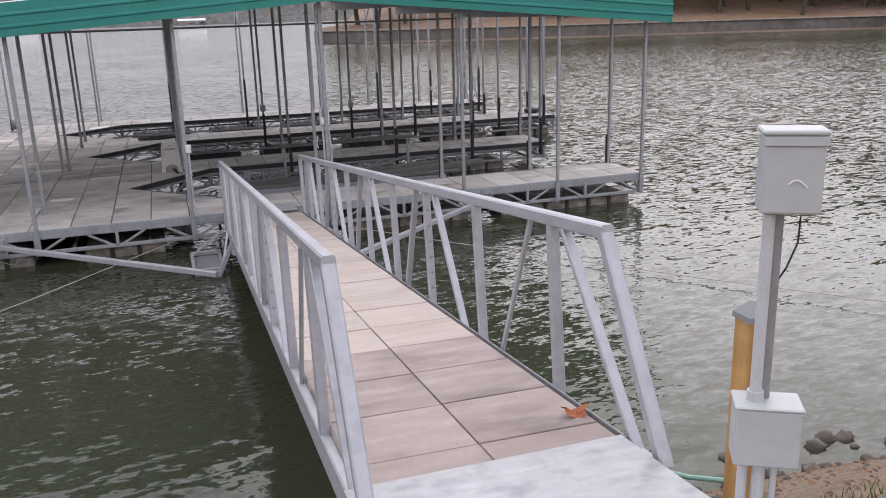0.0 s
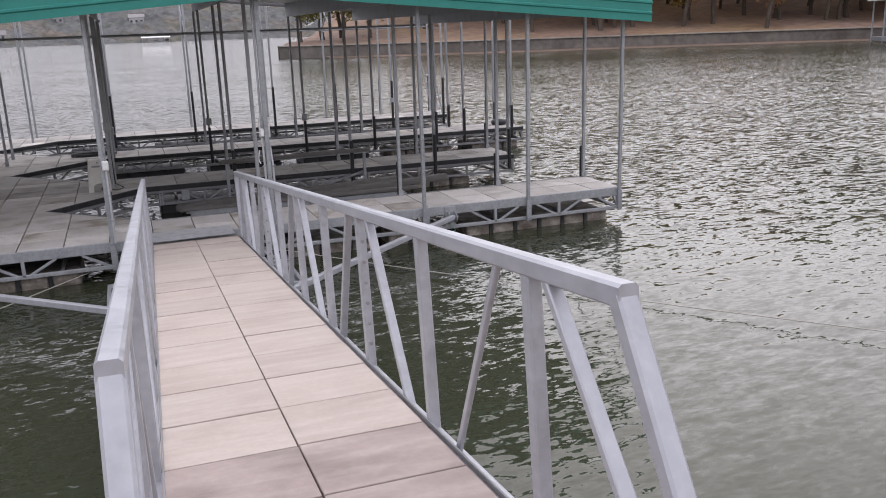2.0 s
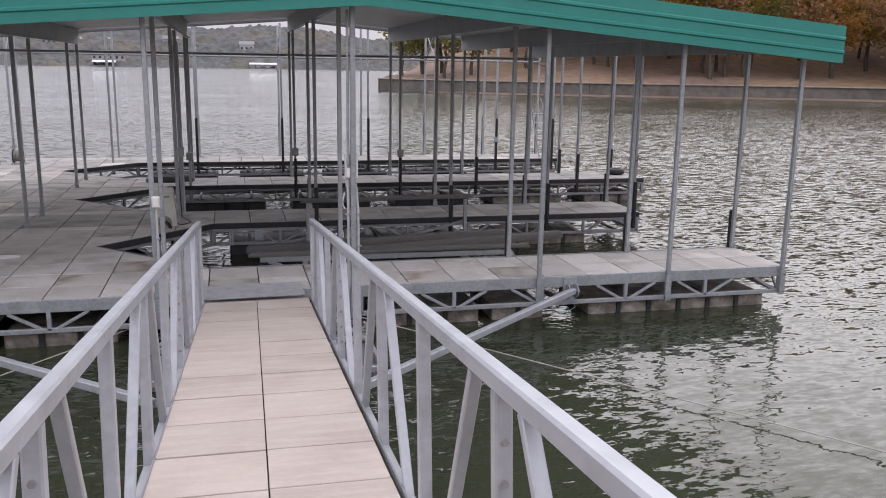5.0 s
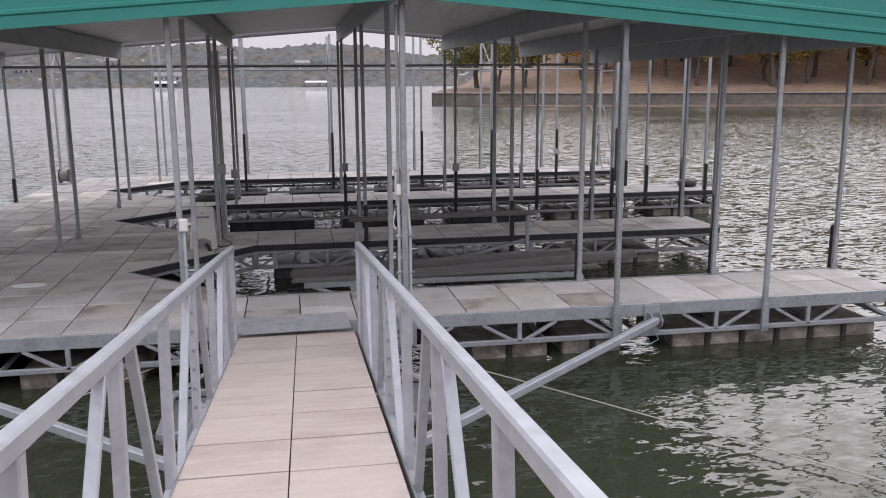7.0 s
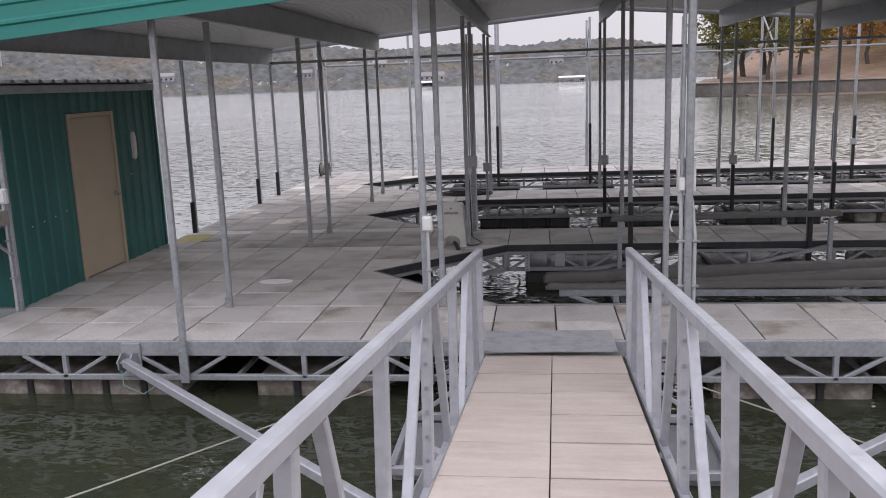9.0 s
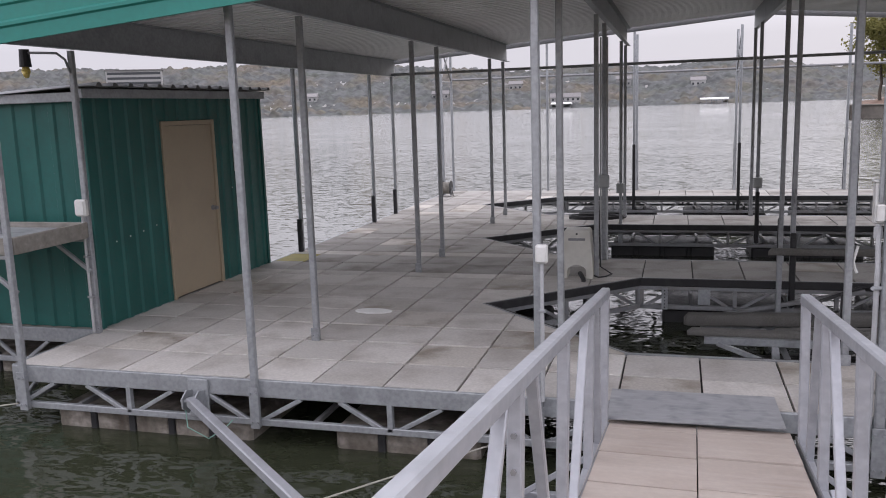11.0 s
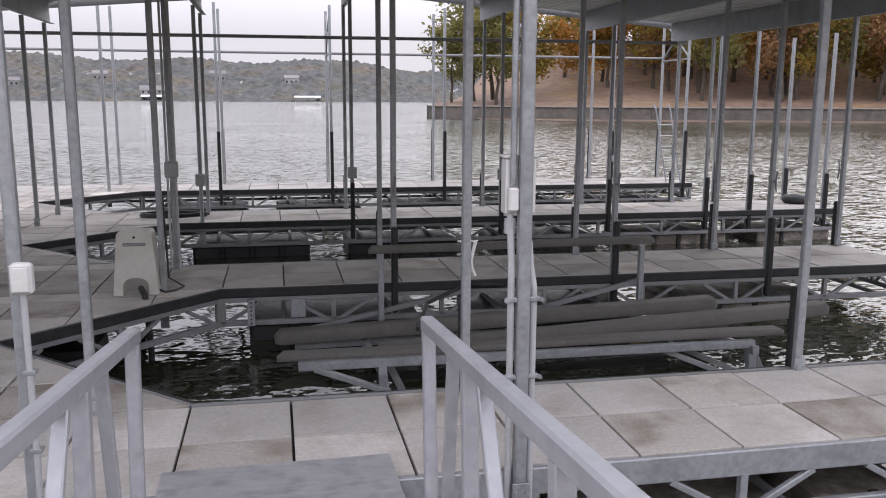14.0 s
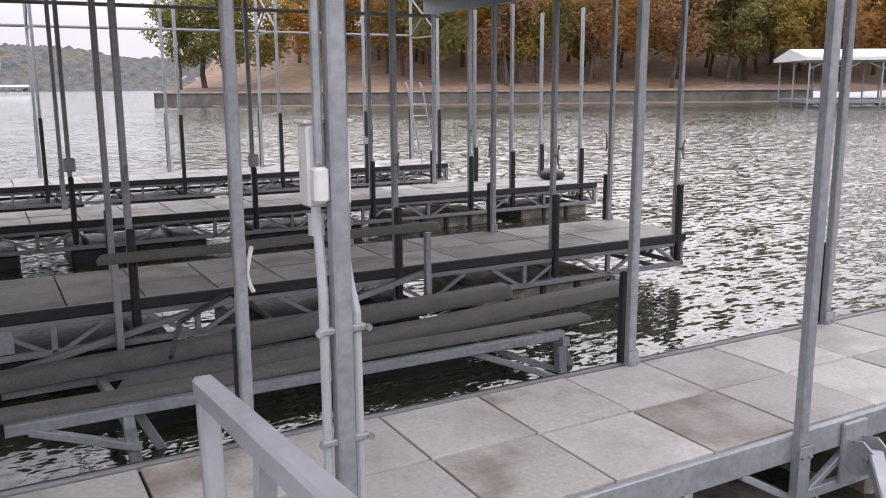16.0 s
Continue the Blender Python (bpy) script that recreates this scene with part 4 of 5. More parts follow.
for i in range(6):
    xx = -0.11 + 0.044 * i
    part("hose_turn", Solid().pipe([(xx, 0.17 * math.cos(a * math.pi / 12), 0.28 + 0.17 * math.sin(a * math.pi / 12)) for a in range(25)], 0.024, 6), GREYWOOD, reel)
part("axle", Solid().rod((-0.2, 0, 0.28), (0.2, 0, 0.28), 0.02, 8), GALV_DULL, reel)


def torus(cx, cy, cz, R, r, n=24, m=10):
    s = Solid()
    for i in range(n):
        a = 2 * math.pi * i / n
        for j in range(m):
            b = 2 * math.pi * j / m
            s.v.append((cx + (R + r * math.cos(b)) * math.cos(a), cy + (R + r * math.cos(b)) * math.sin(a), cz + r * math.sin(b)))
    s.f = [(i * m + j, ((i + 1) % n) * m + j, ((i + 1) % n) * m + (j + 1) % m, i * m + (j + 1) % m) for i in range(n) for j in range(m)]
    return s


whole("tyre", torus(9.25, 9.6, 0.075, 0.15, 0.075), RUBBER, "small black tyre lying at the end of the dock finger", "tyre", smooth=True)
ladder = thing("swim_ladder", "folding aluminium swim ladder at the outer finger", "ladder", at=pose(8.3, 13.7, 0))
for dx in (0, 0.34):
    part("rail", Solid().pipe([(0.45 + dx, -0.1, -0.1), (0.3 + dx, -0.1, 0.6), (0.1 + dx, -0.1, 1.6), (0.06 + dx, -0.06, 1.72)], 0.018, 8), ALU, ladder)
for i in range(6):
    f = i / 6
    part("rung", Solid().rod((0.43 - 0.32 * f, -0.1, 0.05 + 1.45 * f), (0.77 - 0.32 * f, -0.1, 0.05 + 1.45 * f), 0.014, 8), ALU, ladder)

# ---------------------------------------------------------------- rubber edging of the slips
def edging(k, p, q, side):
    p, q = Vector(p), Vector(q)
    d = (q - p).normalized()
    n = Vector((d.y, -d.x, 0)) * side * 0.036
    under(docks[k], "rubber_edging", Solid().bar(p + n + Vector((0, 0, -0.043)), q + n + Vector((0, 0, -0.043)), 0.03, 0.092, 0.012), RUBBER, "black rubber edging")


for k in (1, 2, 3):
    y0, y1, x1 = FINGERS[k]
    tx, ty = TIPS[k - 1]
    edging(k, (tx + (y0 - ty), y0, 0), (x1, y0, 0), 1)
    edging(4, (tx, ty, 0), (tx + (y0 - ty), y0, 0), 1)
for k in (1, 2):
    y0, y1, x1 = FINGERS[k]
    tx, ty = TIPS[k]
    edging(k, (tx + (ty - y1), y1, 0), (x1, y1, 0), -1)
    edging(4, (tx + (ty - y1), y1, 0), (tx, ty, 0), 1)
edging(4, (TIPS[0][0] + (TIPS[0][1] - 1.19), 1.19, 0), (*TIPS[0], 0), 1)
under(docks[0], "rubber_edging", Solid().bar((-0.36, 1.225, -0.02), (7.1, 1.225, -0.02), 0.02, 0.04, 0.006), RUBBER, "black rubber edging")

# ---------------------------------------------------------------- boat lift in the first slip
lift = thing("boat_lift", "empty boat lift with faded carpeted bunks on a steel frame", "boat lift", at=pose(2.3, 3.0, -0.5))
bpy.context.view_layer.update()


def bunk(a, b, w=0.13, h=0.12):
    p, q = Vector(a), Vector(b)
    d = (q - p).normalized()
    s = Solid()
    prof = []
    for i in range(16):
        t = 2 * math.pi * i / 16
        c, sn = math.cos(t), math.sin(t)
        prof.append((w / 2 * math.copysign(abs(c) ** 0.25, c), h / 2 * math.copysign(abs(sn) ** 0.25, sn)))
    side = d.cross(Vector((0, 0, 1))).normalized()
    up = side.cross(d)
    loops = []
    for f, k, drop in ((0, 0.55, -0.02), (0.012, 1, 0), (0.3, 1, -0.006), (0.6, 1, 0.004), (0.988, 1, 0), (1, 0.55, -0.015)):
        c = p.lerp(q, f) + up * drop
        loops.append([c + side * x * k + up * y * k for x, y in prof])
    s.ring(loops)
    return s


under(lift, "bunk", bunk((0.12, 3.72, -0.33), (4.42, 3.66, -0.17), 0.16, 0.13), CARPET, "faded carpet-covered bunk", True)
under(lift, "bunk", bunk((0.95, 2.95, -0.27), (5.14, 2.95, -0.08), 0.15, 0.12), CARPET, "faded carpet-covered bunk", True)
under(lift, "bunk", bunk((0.14, 2.58, -0.16), (4.45, 2.58, -0.16), 0.13, 0.06), CARPET, "faded carpet-covered bunk", True)
under(lift, "bunk", bunk((1.2, 3.25, -0.36), (4.3, 3.2, -0.30), 0.12, 0.08), CARPET, "faded carpet-covered bunk", True)
under(lift, "frame_beam", Solid().bar((0.30, 2.48, -0.215), (4.12, 2.48, -0.235), 0.06, 0.07, 0.006), GALV)
under(lift, "frame_beam", Solid().bar((0.30, 3.8, -0.44), (4.2, 3.8, -0.40), 0.06, 0.07, 0.006), GALV)
for x in (0.94, 4.1):
    under(lift, "cross_beam", Solid().bar((x, 2.4, -0.27), (x, 3.95, -0.46), 0.06, 0.07, 0.006), GALV)
    under(lift, "leg", Solid().bar((x, 2.5, -0.24), (x + 0.08, 2.5, -1.0), 0.07, 0.07, 0.006, (0, 1, 0)), GALV)
    under(lift, "leg", Solid().bar((x + 0.06, 2.62, -0.26), (x + 0.42, 2.62, -1.0), 0.06, 0.06, 0.006, (0, 1, 0)), GALV_DULL)
under(lift, "strut", Solid().bar((0.42, 2.47, -0.24), (1.0, 2.47, -0.46), 0.045, 0.06, 0.005, (0, 1, 0)), GALV)
under(lift, "strut", Solid().bar((3.3, 2.55, -0.26), (4.15, 2.4, -0.60), 0.045, 0.05, 0.005, (0, 1, 0)), GALV)
under(lift, "strut", Solid().bar((3.45, 2.7, -0.26), (4.3, 2.5, -0.62), 0.045, 0.05, 0.005, (0, 1, 0)), GALV_DULL)
under(lift, "guide_rail", bunk((1.02, 4.12, 0.375), (3.95, 4.12, 0.395), 0.075, 0.075), CARPET, "faded carpet-covered guide rail", True)
for x in (1.14, 3.82):
    under(lift, "guide_post", Solid().bar((x, 4.12, 0.34), (x, 4.12, -0.42), 0.055, 0.055, 0.006, (0, 1, 0)), GALV)
under(lift, "diagonal_arm", Solid().bar((0.35, 4.18, -0.42), (2.05, 4.25, -0.08), 0.05, 0.05, 0.005), GALV_DULL)
under(lift, "diagonal_arm", Solid().bar((2.3, 4.18, -0.40), (3.85, 4.25, -0.06), 0.05, 0.05, 0.005), GALV_DULL)
under(lift, "mount_plate", Solid().box(0.28, 0.42, 4.27, 4.30, -0.30, -0.12, 0.006), GALV)
hp = Solid().box(-0.13, -0.06, 4.24, 4.29, -0.36, -0.10, 0.004)
under(lift, "hanger_plate", hp, GALV)
for i in range(6):
    under(lift, "hanger_hole", Solid().rod((-0.095, 4.236, -0.33 + 0.04 * i), (-0.095, 4.242, -0.33 + 0.04 * i), 0.009, 8), RUBBER)
s = Solid().pipe([(1.36, 3.3, -0.2), (1.55, 3.9, -0.12), (2.0, 4.22, -0.03), (2.3, 4.26, -0.045), (2.4, 4.27, -0.05)], 0.02, 8)
under(lift, "air_hose", s, RUBBER)
for a in (0.6, 2.2):
    under(lift, "lift_tank", Solid().rod((a, 3.1, -0.78), (a + 1.4, 3.1, -0.74), 0.24, 18), DARKFLOAT)
lc = thing("line_holder", "white plastic line holder hanging on a dock post", "line holder", at=pose(1.328, 1.16, 0.82))
part("hook", Solid().pipe([(0.03, 0, -0.09), (0.012, 0, -0.05), (0.002, 0, 0.0), (0.012, 0, 0.05), (0.03, 0, 0.12)], 0.011, 6), WHITE, lc)

# ---------------------------------------------------------------- stiff arms, mooring cables, gangway floats
for sx, xd in ((-1, -3.66), (1, 4.04)):
    arm = thing("stiff_arm", "square aluminium stiff arm bracing the gangway to the dock", "brace", "gangway braces", pose(xd, -0.05, -0.15))
    bpy.context.view_layer.update()
    gx_ = 0.12 + sx * 0.85
    under(arm, "tube", Solid().bar((xd, -0.16, -0.16), (gx_, -2.75, -0.19), 0.07, 0.075, 0.008), ALU)
    under(arm, "drop_bracket", Solid().bar((gx_ - sx * 0.02, -2.72, -0.22), (0.12 + sx * 0.61, -2.75, 0.24), 0.06, 0.06, 0.006), ALU)
    under(arm, "plate", Solid().box(xd - 0.09, xd + 0.09, -0.05, -0.026, -0.33, -0.012, 0.005), GALV)
    for dx in (-0.055, 0.055):
        under(arm, "clevis", Solid().ring([[(xd + dx + e, -0.05, -0.10), (xd + dx + e, -0.13, -0.08), (xd + dx + e, -0.20, -0.13), (xd + dx + e, -0.20, -0.21), (xd + dx + e, -0.12, -0.27), (xd + dx + e, -0.05, -0.25)] for e in (-0.006, 0.006)]), GALV)
    under(arm, "pin", Solid().rod((xd - 0.085, -0.16, -0.16), (xd + 0.085, -0.16, -0.16), 0.016, 8), GALV)
    under(arm, "rope_tie", Solid().pipe([(xd - 0.06, -0.15, -0.2), (xd + 0.02 * sx, -0.2, -0.36), (xd + 0.16 * -sx, -0.2, -0.44), (xd + 0.26 * -sx, -0.12, -0.38), (xd + 0.3 * -sx, -0.06, -0.33)], 0.005, 6), HOSE)
for pts in ([(1.2, 0.1, -0.36), (2.6, -1.1, -0.50), (5.22, -4.4, -0.50), (8.5, -8.6, -0.40)], [(-1.2, 0.1, -0.40), (-3.06, -1.95, -0.47), (-6.2, -5.6, -0.44), (-9.5, -9.4, -0.1)],
            [(-5.4, 0.0, -0.34), (-5.9, -0.2, -0.38), (-7.4, -0.6, -0.45), (-12, -2.0, -0.5)], [(7.0, -0.02, -0.36), (9.5, -1.4, -0.47), (14.0, -3.6, -0.48)]):
    whole("mooring_cable", Solid().pipe(pts, 0.0065, 6), ROPE, "pale steel mooring cable sagging just above the water", "cable", "mooring cables")
for sx in (-1, 1):
    gf = thing("gangway_float", "small angle-iron float frame at the foot of the gangway", "float", "gangway floats", pose(GX + sx * 0.95, -1.1, -0.5))
    bpy.context.view_layer.update()
    cx = GX + sx * 0.98
    a, b = sorted((cx - 0.2, cx + 0.2))
    under(gf, "tray", Solid().box(a, b, -1.55, -0.62, -0.62, -0.50, 0.02), GALV_DULL)
    for p, q in (((a, -1.58, -0.46), (b, -1.58, -0.46)), ((a, -0.6, -0.46), (b, -0.6, -0.46)), ((a, -1.58, -0.46), (a, -0.6, -0.46)), ((b, -1.58, -0.46), (b, -0.6, -0.46))):
        under(gf, "frame_bar", Solid().bar(p, q, 0.05, 0.06, 0.005), ALU)
    under(gf, "strut", Solid().bar((a if sx > 0 else b, -1.5, -0.46), (GX + sx * 0.64, -1.2, 0.02), 0.035, 0.035, 0.004), ALU)
    under(gf, "strut", Solid().bar((b if sx > 0 else a, -0.7, -0.46), (GX + sx * 0.64, -0.9, -0.02), 0.035, 0.035, 0.004), ALU)

# ---------------------------------------------------------------- shore end: approach plate, timber post, meter boxes, rocks
plate = Solid()
plate.ring([[(-0.66, y, z - 0.012), (0.545, y, z - 0.012), (0.545, y, z), (-0.66, y, z)] for y, z in ((-10.585, 1.212), (-11.0, 1.25), (-11.3, 1.285), (-12.1, 1.30))])
whole("approach_plate", plate, STEELPLATE, "pale worn metal plate at the shore end of the gangway", "plate")
TX, TY = 0.672, -11.2
tpost = thing("timber_post", "square treated timber post with a grey metal cap", "post", at=pose(TX, TY, 0.2))
part("shaft", Solid().bar((0, 0, 0), (0, 0, 1.75), 0.085, 0.085, 0.006, (0, 1, 0)), WOOD, tpost)
part("cap", Solid().ring([[(-a, -a, z), (a, -a, z), (a, a, z), (-a, a, z)] for a, z in ((0.047, 1.735), (0.047, 1.755), (0.008, 1.80))]), GALV_DULL, tpost)
MX, MY = 0.476, -11.476
meter = thing("meter_pedestal", "two light grey electrical boxes on a metal pipe stand", "electrical box", at=pose(MX, MY, 0.772, 0, 0, -30) @ Matrix.Diagonal((0.85, 0.85, 0.928, 1)))
part("pipe", Solid().rod((0, 0, 1.09), (0, 0, 1.735), 0.021, 14), PVC, meter)
part("channel", Solid().bar((0.036, 0.03, -0.2), (0.036, 0.03, 1.735), 0.032, 0.032, 0.004, (0, 1, 0)), GALV_DULL, meter)
up_box = part("upper_box", Solid().box(-0.042, 0.15, -0.062, 0.062, 1.745, 1.985, 0.007), BOXGREY, meter, "larger light grey meter box")
part("lid", Solid().box(-0.05, 0.158, -0.07, 0.07, 1.986, 2.002, 0.005), BOXGREY, up_box)
part("door_lip", Solid().box(-0.048, 0.156, -0.069, -0.064, 1.955, 1.985, 0.002), BOXGREY, up_box)
em = Solid()
for i in range(6):
    a, b = i / 6, (i + 1) / 6
    em.bar((0.04 + 0.06 * a, -0.066, 1.84 + 0.013 * math.sin(a * 4)), (0.04 + 0.06 * b, -0.066, 1.84 + 0.013 * math.sin(b * 4)), 0.004, 0.005, 0.001)
part("emblem", em, WHITE, up_box, "raised curved emblem")
lo_box = part("lower_box", Solid().box(-0.07, 0.155, -0.07, 0.07, 0.885, 1.09, 0.006), BOXGREY, meter, "smaller light grey junction box")
part("lid", Solid().box(-0.076, 0.161, -0.076, 0.076, 1.091, 1.101, 0.004), BOXGREY, lo_box)
part("collar", Solid().rod((0, 0, 1.101), (0, 0, 1.135), 0.03, 14), PVC, meter)
for x, r in ((-0.025, 0.019), (0.032, 0.024), (0.085, 0.012)):
    part("conduit", Solid().pipe([(x, 0, -0.2), (x, 0, 0.5), (x, 0, 0.885)], r, 10), PVC, meter)
part("ground_wire", Solid().pipe([(0.1, 0.0, 1.725), (0.103, 0.02, 1.64), (0.075, 0.035, 1.55), (0.05, 0.048, 1.50)], 0.0035, 6), WIRE, meter)
leaf = Solid()
lr = random.Random(4)
pts = [(0.075 * (0.55 + 0.45 * abs(math.cos(2.5 * a))) * math.cos(a), 0.055 * (0.55 + 0.45 * abs(math.cos(2.5 * a))) * math.sin(a), 0.02 + 0.022 * math.cos(2 * a) + 0.01 * lr.random()) for a in [2 * math.pi * i / 18 for i in range(18)]]
leaf.v = [(0.50 + x, -10.25 + y, 1.155 + z) for x, y, z in pts] + [(0.50, -10.25, 1.162)]
leaf.f = [(i, (i + 1) % 18, 18) for i in range(18)]
whole("dry_leaf", leaf, LEAF, "curled dry russet oak leaf lying on the gangway edge", "leaf")


def rock(x, y, z, r, seed):
    s = Solid()
    rr = random.Random(seed)
    n, m = 7, 9
    ax = (r * rr.uniform(0.8, 1.4), r * rr.uniform(0.8, 1.2), r * rr.uniform(0.5, 0.9))
    for i in range(n):
        t = math.pi * (i + 0.5) / n
        for j in range(m):
            p = 2 * math.pi * j / m
            v = Vector((math.sin(t) * math.cos(p), math.sin(t) * math.sin(p), math.cos(t)))
            k = 1 + 0.55 * noise.noise(v * 2.3 + Vector((seed * 3.1, 0, 0)))
            s.v.append((x + v.x * ax[0] * k, y + v.y * ax[1] * k, z + v.z * ax[2] * k))
    for i in range(n - 1):
        for j in range(m):
            s.f.append((i * m + j, i * m + (j + 1) % m, (i + 1) * m + (j + 1) % m, (i + 1) * m + j))
    s.f.append(tuple(reversed(range(m))))
    s.f.append(tuple((n - 1) * m + j for j in range(m)))
    return whole("rock", s, ROCK, "brown weathered rock at the water's edge", "rock", "shore rocks", smooth=True)


rr = random.Random(31)
for i in range(34):
    x = 1.9 + 0.105 * i + rr.uniform(-0.1, 0.1)
    y = -8.62 - 0.06 * max(0, x - 3) + rr.uniform(-0.35, 0.25)
    rock(x, y, max(WL - 0.01, bank_height(x, y)) + 0.01, rr.uniform(0.03, 0.085), i)
for i in range(30):
    x, y = rr.uniform(1.6, 4.5), rr.uniform(-9.9, -8.85)
    rock(x, y, bank_height(x, y), rr.uniform(0.012, 0.035), 100 + i)
litter = Solid()
for i in range(700):
    x, y = rr.uniform(1.0, 5.5), rr.uniform(-11.2, -9.0)
    z, a, w = bank_height(x, y), rr.uniform(0, 6.28), rr.uniform(0.012, 0.03)
    c_, s_ = math.cos(a) * w, math.sin(a) * w
    litter.add([(x - c_, y - s_, z + 0.006), (x + s_ * 0.5, y - c_ * 0.5, z + rr.uniform(0.004, 0.018)), (x + c_, y + s_, z + 0.008), (x - s_ * 0.5, y + c_ * 0.5, z + rr.uniform(0.004, 0.018))], [(0, 1, 2), (0, 2, 3)])
me = bpy.data.meshes.new("leaf_litter")
me.from_pydata(litter.v, [], litter.f)
me.materials.append(mat("brown_leaf_litter", (0.2, 0.1, 0.05), 0.85, per_island=((0.24, 0.13, 0.06), (0.13, 0.075, 0.045), (0.32, 0.20, 0.10), (0.10, 0.06, 0.04))))
tagged(new("leaf_litter", me), "scattered dry brown leaves on the gravel bank", "leaves", kind="stuff")
hose_s = Solid().pipe([(0.6, -10.2, 0.75), (0.75, -10.05, 0.72), (0.98, -10.0, 0.66), (1.25, -10.1, 0.58), (1.5, -10.3, 0.6)], 0.014, 8)
whole("hose", hose_s, HOSE, "pale green hose lying by the gangway at the bank", "hose")
blades = Solid()
for i in range(9000):
    x, y = rr.uniform(1.3, 5.5), rr.uniform(-14.0, -10.6)
    if y > -10.62 - 0.25 * math.sin(x * 2.3) * 0.4 - 0.2 * (x < 1.4) - 0.05 * x + 0.35:
        continue
    z = bank_height(x, y)
    h, a = rr.uniform(0.025, 0.07), rr.uniform(0, 6.28)
    dx, dy = 0.004 * math.cos(a), 0.004 * math.sin(a)
    lx, ly = rr.uniform(-0.03, 0.03), rr.uniform(-0.03, 0.03)
    blades.add([(x - dx, y - dy, z - 0.01), (x + dx, y + dy, z - 0.01), (x + lx, y + ly, z + h)], [(0, 1, 2)])
me = bpy.data.meshes.new("grass")
me.from_pydata(blades.v, [], blades.f)
me.materials.append(GRASS)
tagged(new("grass", me), "short green lawn grass on the bank", "grass", kind="stuff")

# ---------------------------------------------------------------- wooded point across the cove
WALLPTS = [(19, 99), (30, 91), (42, 85.5), (55, 82), (66, 78.5), (78, 74), (92, 68), (112, 60), (150, 50)]
SHEAR = 0.42


def wall_y(u):
    for (a, b), (c, d) in zip(WALLPTS, WALLPTS[1:]):
        if u <= c:
            return b + (d - b) * (max(u, a) - a) / (c - a)
    return WALLPTS[-1][1]


def on_point(u, d):
    """A place on the wooded point: u along its sea wall, d metres behind it."""
    x, y = u + SHEAR * d, wall_y(u) + d
    rise = 11.0 * smoothstep(0, 58, d) * smoothstep(15, 45, u + d * 0.3) + 0.5 * smoothstep(0, 4, d)
    z = 0.75 + rise + 0.35 * noise.noise((x * 0.12, y * 0.12, 1)) + 0.12 * noise.noise((x * 0.5, y * 0.5, 2))
    return (x, y, z)


LITTER = mat("leaf_littered_slope", (0.23, 0.152, 0.112), 0.95, grain=0.25, grain_scale=0.9, stain=(0.30, 0.205, 0.095), stain_amt=0.8, stain_scale=0.07,
             streak=((0.14, 0.10, 0.08), 0.16, (1, 1, 1), 0.9), bump=0.4, bump_scale=2)
hill = Solid()
hx = [18.8 + 1.6 * i for i in range(24)] + [57 + 4 * i for i in range(24)]
hd = [0.0, 1.0, 2.5, 4.5, 7, 10, 14, 18, 23, 28, 34, 42, 52, 65]
hill.v = [on_point(u, d) for d in hd for u in hx]
m_ = len(hx)
hill.f = [(j * m_ + i, j * m_ + i + 1, (j + 1) * m_ + i + 1, (j + 1) * m_ + i) for j in range(len(hd) - 1) for i in range(m_ - 1)]
k_ = len(hill.v)
hill.v += [(18.6 + SHEAR * d, wall_y(19) + d, -1.5) for d in hd]
hill.f += [(j * m_, (j + 1) * m_, k_ + j + 1, k_ + j) for j in range(len(hd) - 1)]
whole("ground", hill, LITTER, "leaf-littered brown slope of the wooded point", "ground", kind="structure", smooth=True)

SEAWALL = mat("dark_stone_sea_wall", (0.15, 0.135, 0.12), 0.9, grain=0.25, grain_scale=1.5, stain=(0.07, 0.06, 0.05), stain_amt=0.8, stain_scale=0.3, bump=0.5, bump_scale=3)
CAP = mat("pale_wall_coping", (0.27, 0.25, 0.22), 0.9, grain=0.2, grain_scale=1.5)
BEACH = mat("muddy_lake_edge", (0.19, 0.135, 0.10), 0.95, grain=0.2, grain_scale=1.0, stain=(0.11, 0.08, 0.06), stain_amt=0.7, stain_scale=0.2)
sea_wall = thing("sea_wall", "long dark stone sea wall along the wooded point", "wall", at=pose(19, 99, WL))
bpy.context.view_layer.update()
wall_pts = [(25, 112)] + WALLPTS[:7]
s = Solid()
for (a, b), (c, d) in zip(wall_pts, wall_pts[1:]):
    s.bar((a, b, 0.05), (c, d, 0.05), 0.7, 1.7, 0.04)
under(sea_wall, "wall_face", s, SEAWALL)
s = Solid()
for (a, b), (c, d) in zip(wall_pts, wall_pts[1:]):
    s.bar((a, b - 0.1, 0.96), (c, d - 0.1, 0.96), 0.9, 0.14, 0.03)
under(sea_wall, "coping", s, CAP)
s = Solid()
beach = [(24 + 4 * i, wall_y(24 + 4 * i)) for i in range(30)]
s.v = [(x, y - 0.2, -0.35 + 0.05 * noise.noise((x, y, 0))) for x, y in beach] + [(x, y - 2.2 - 1.2 * noise.noise((x * 0.2, 0, 4)), WL - 0.02) for x, y in beach]
s.f = [(i, i + 1, len(beach) + i + 1, len(beach) + i) for i in range(len(beach) - 1)]
whole("ground", s, BEACH, "strip of brown mud at the foot of the sea wall", "shore", kind="structure")

BARK = mat("tree_bark", (0.085, 0.07, 0.055), 0.9, grain=0.25, grain_scale=4, stain=(0.045, 0.035, 0.03), stain_amt=0.7, stain_scale=1)
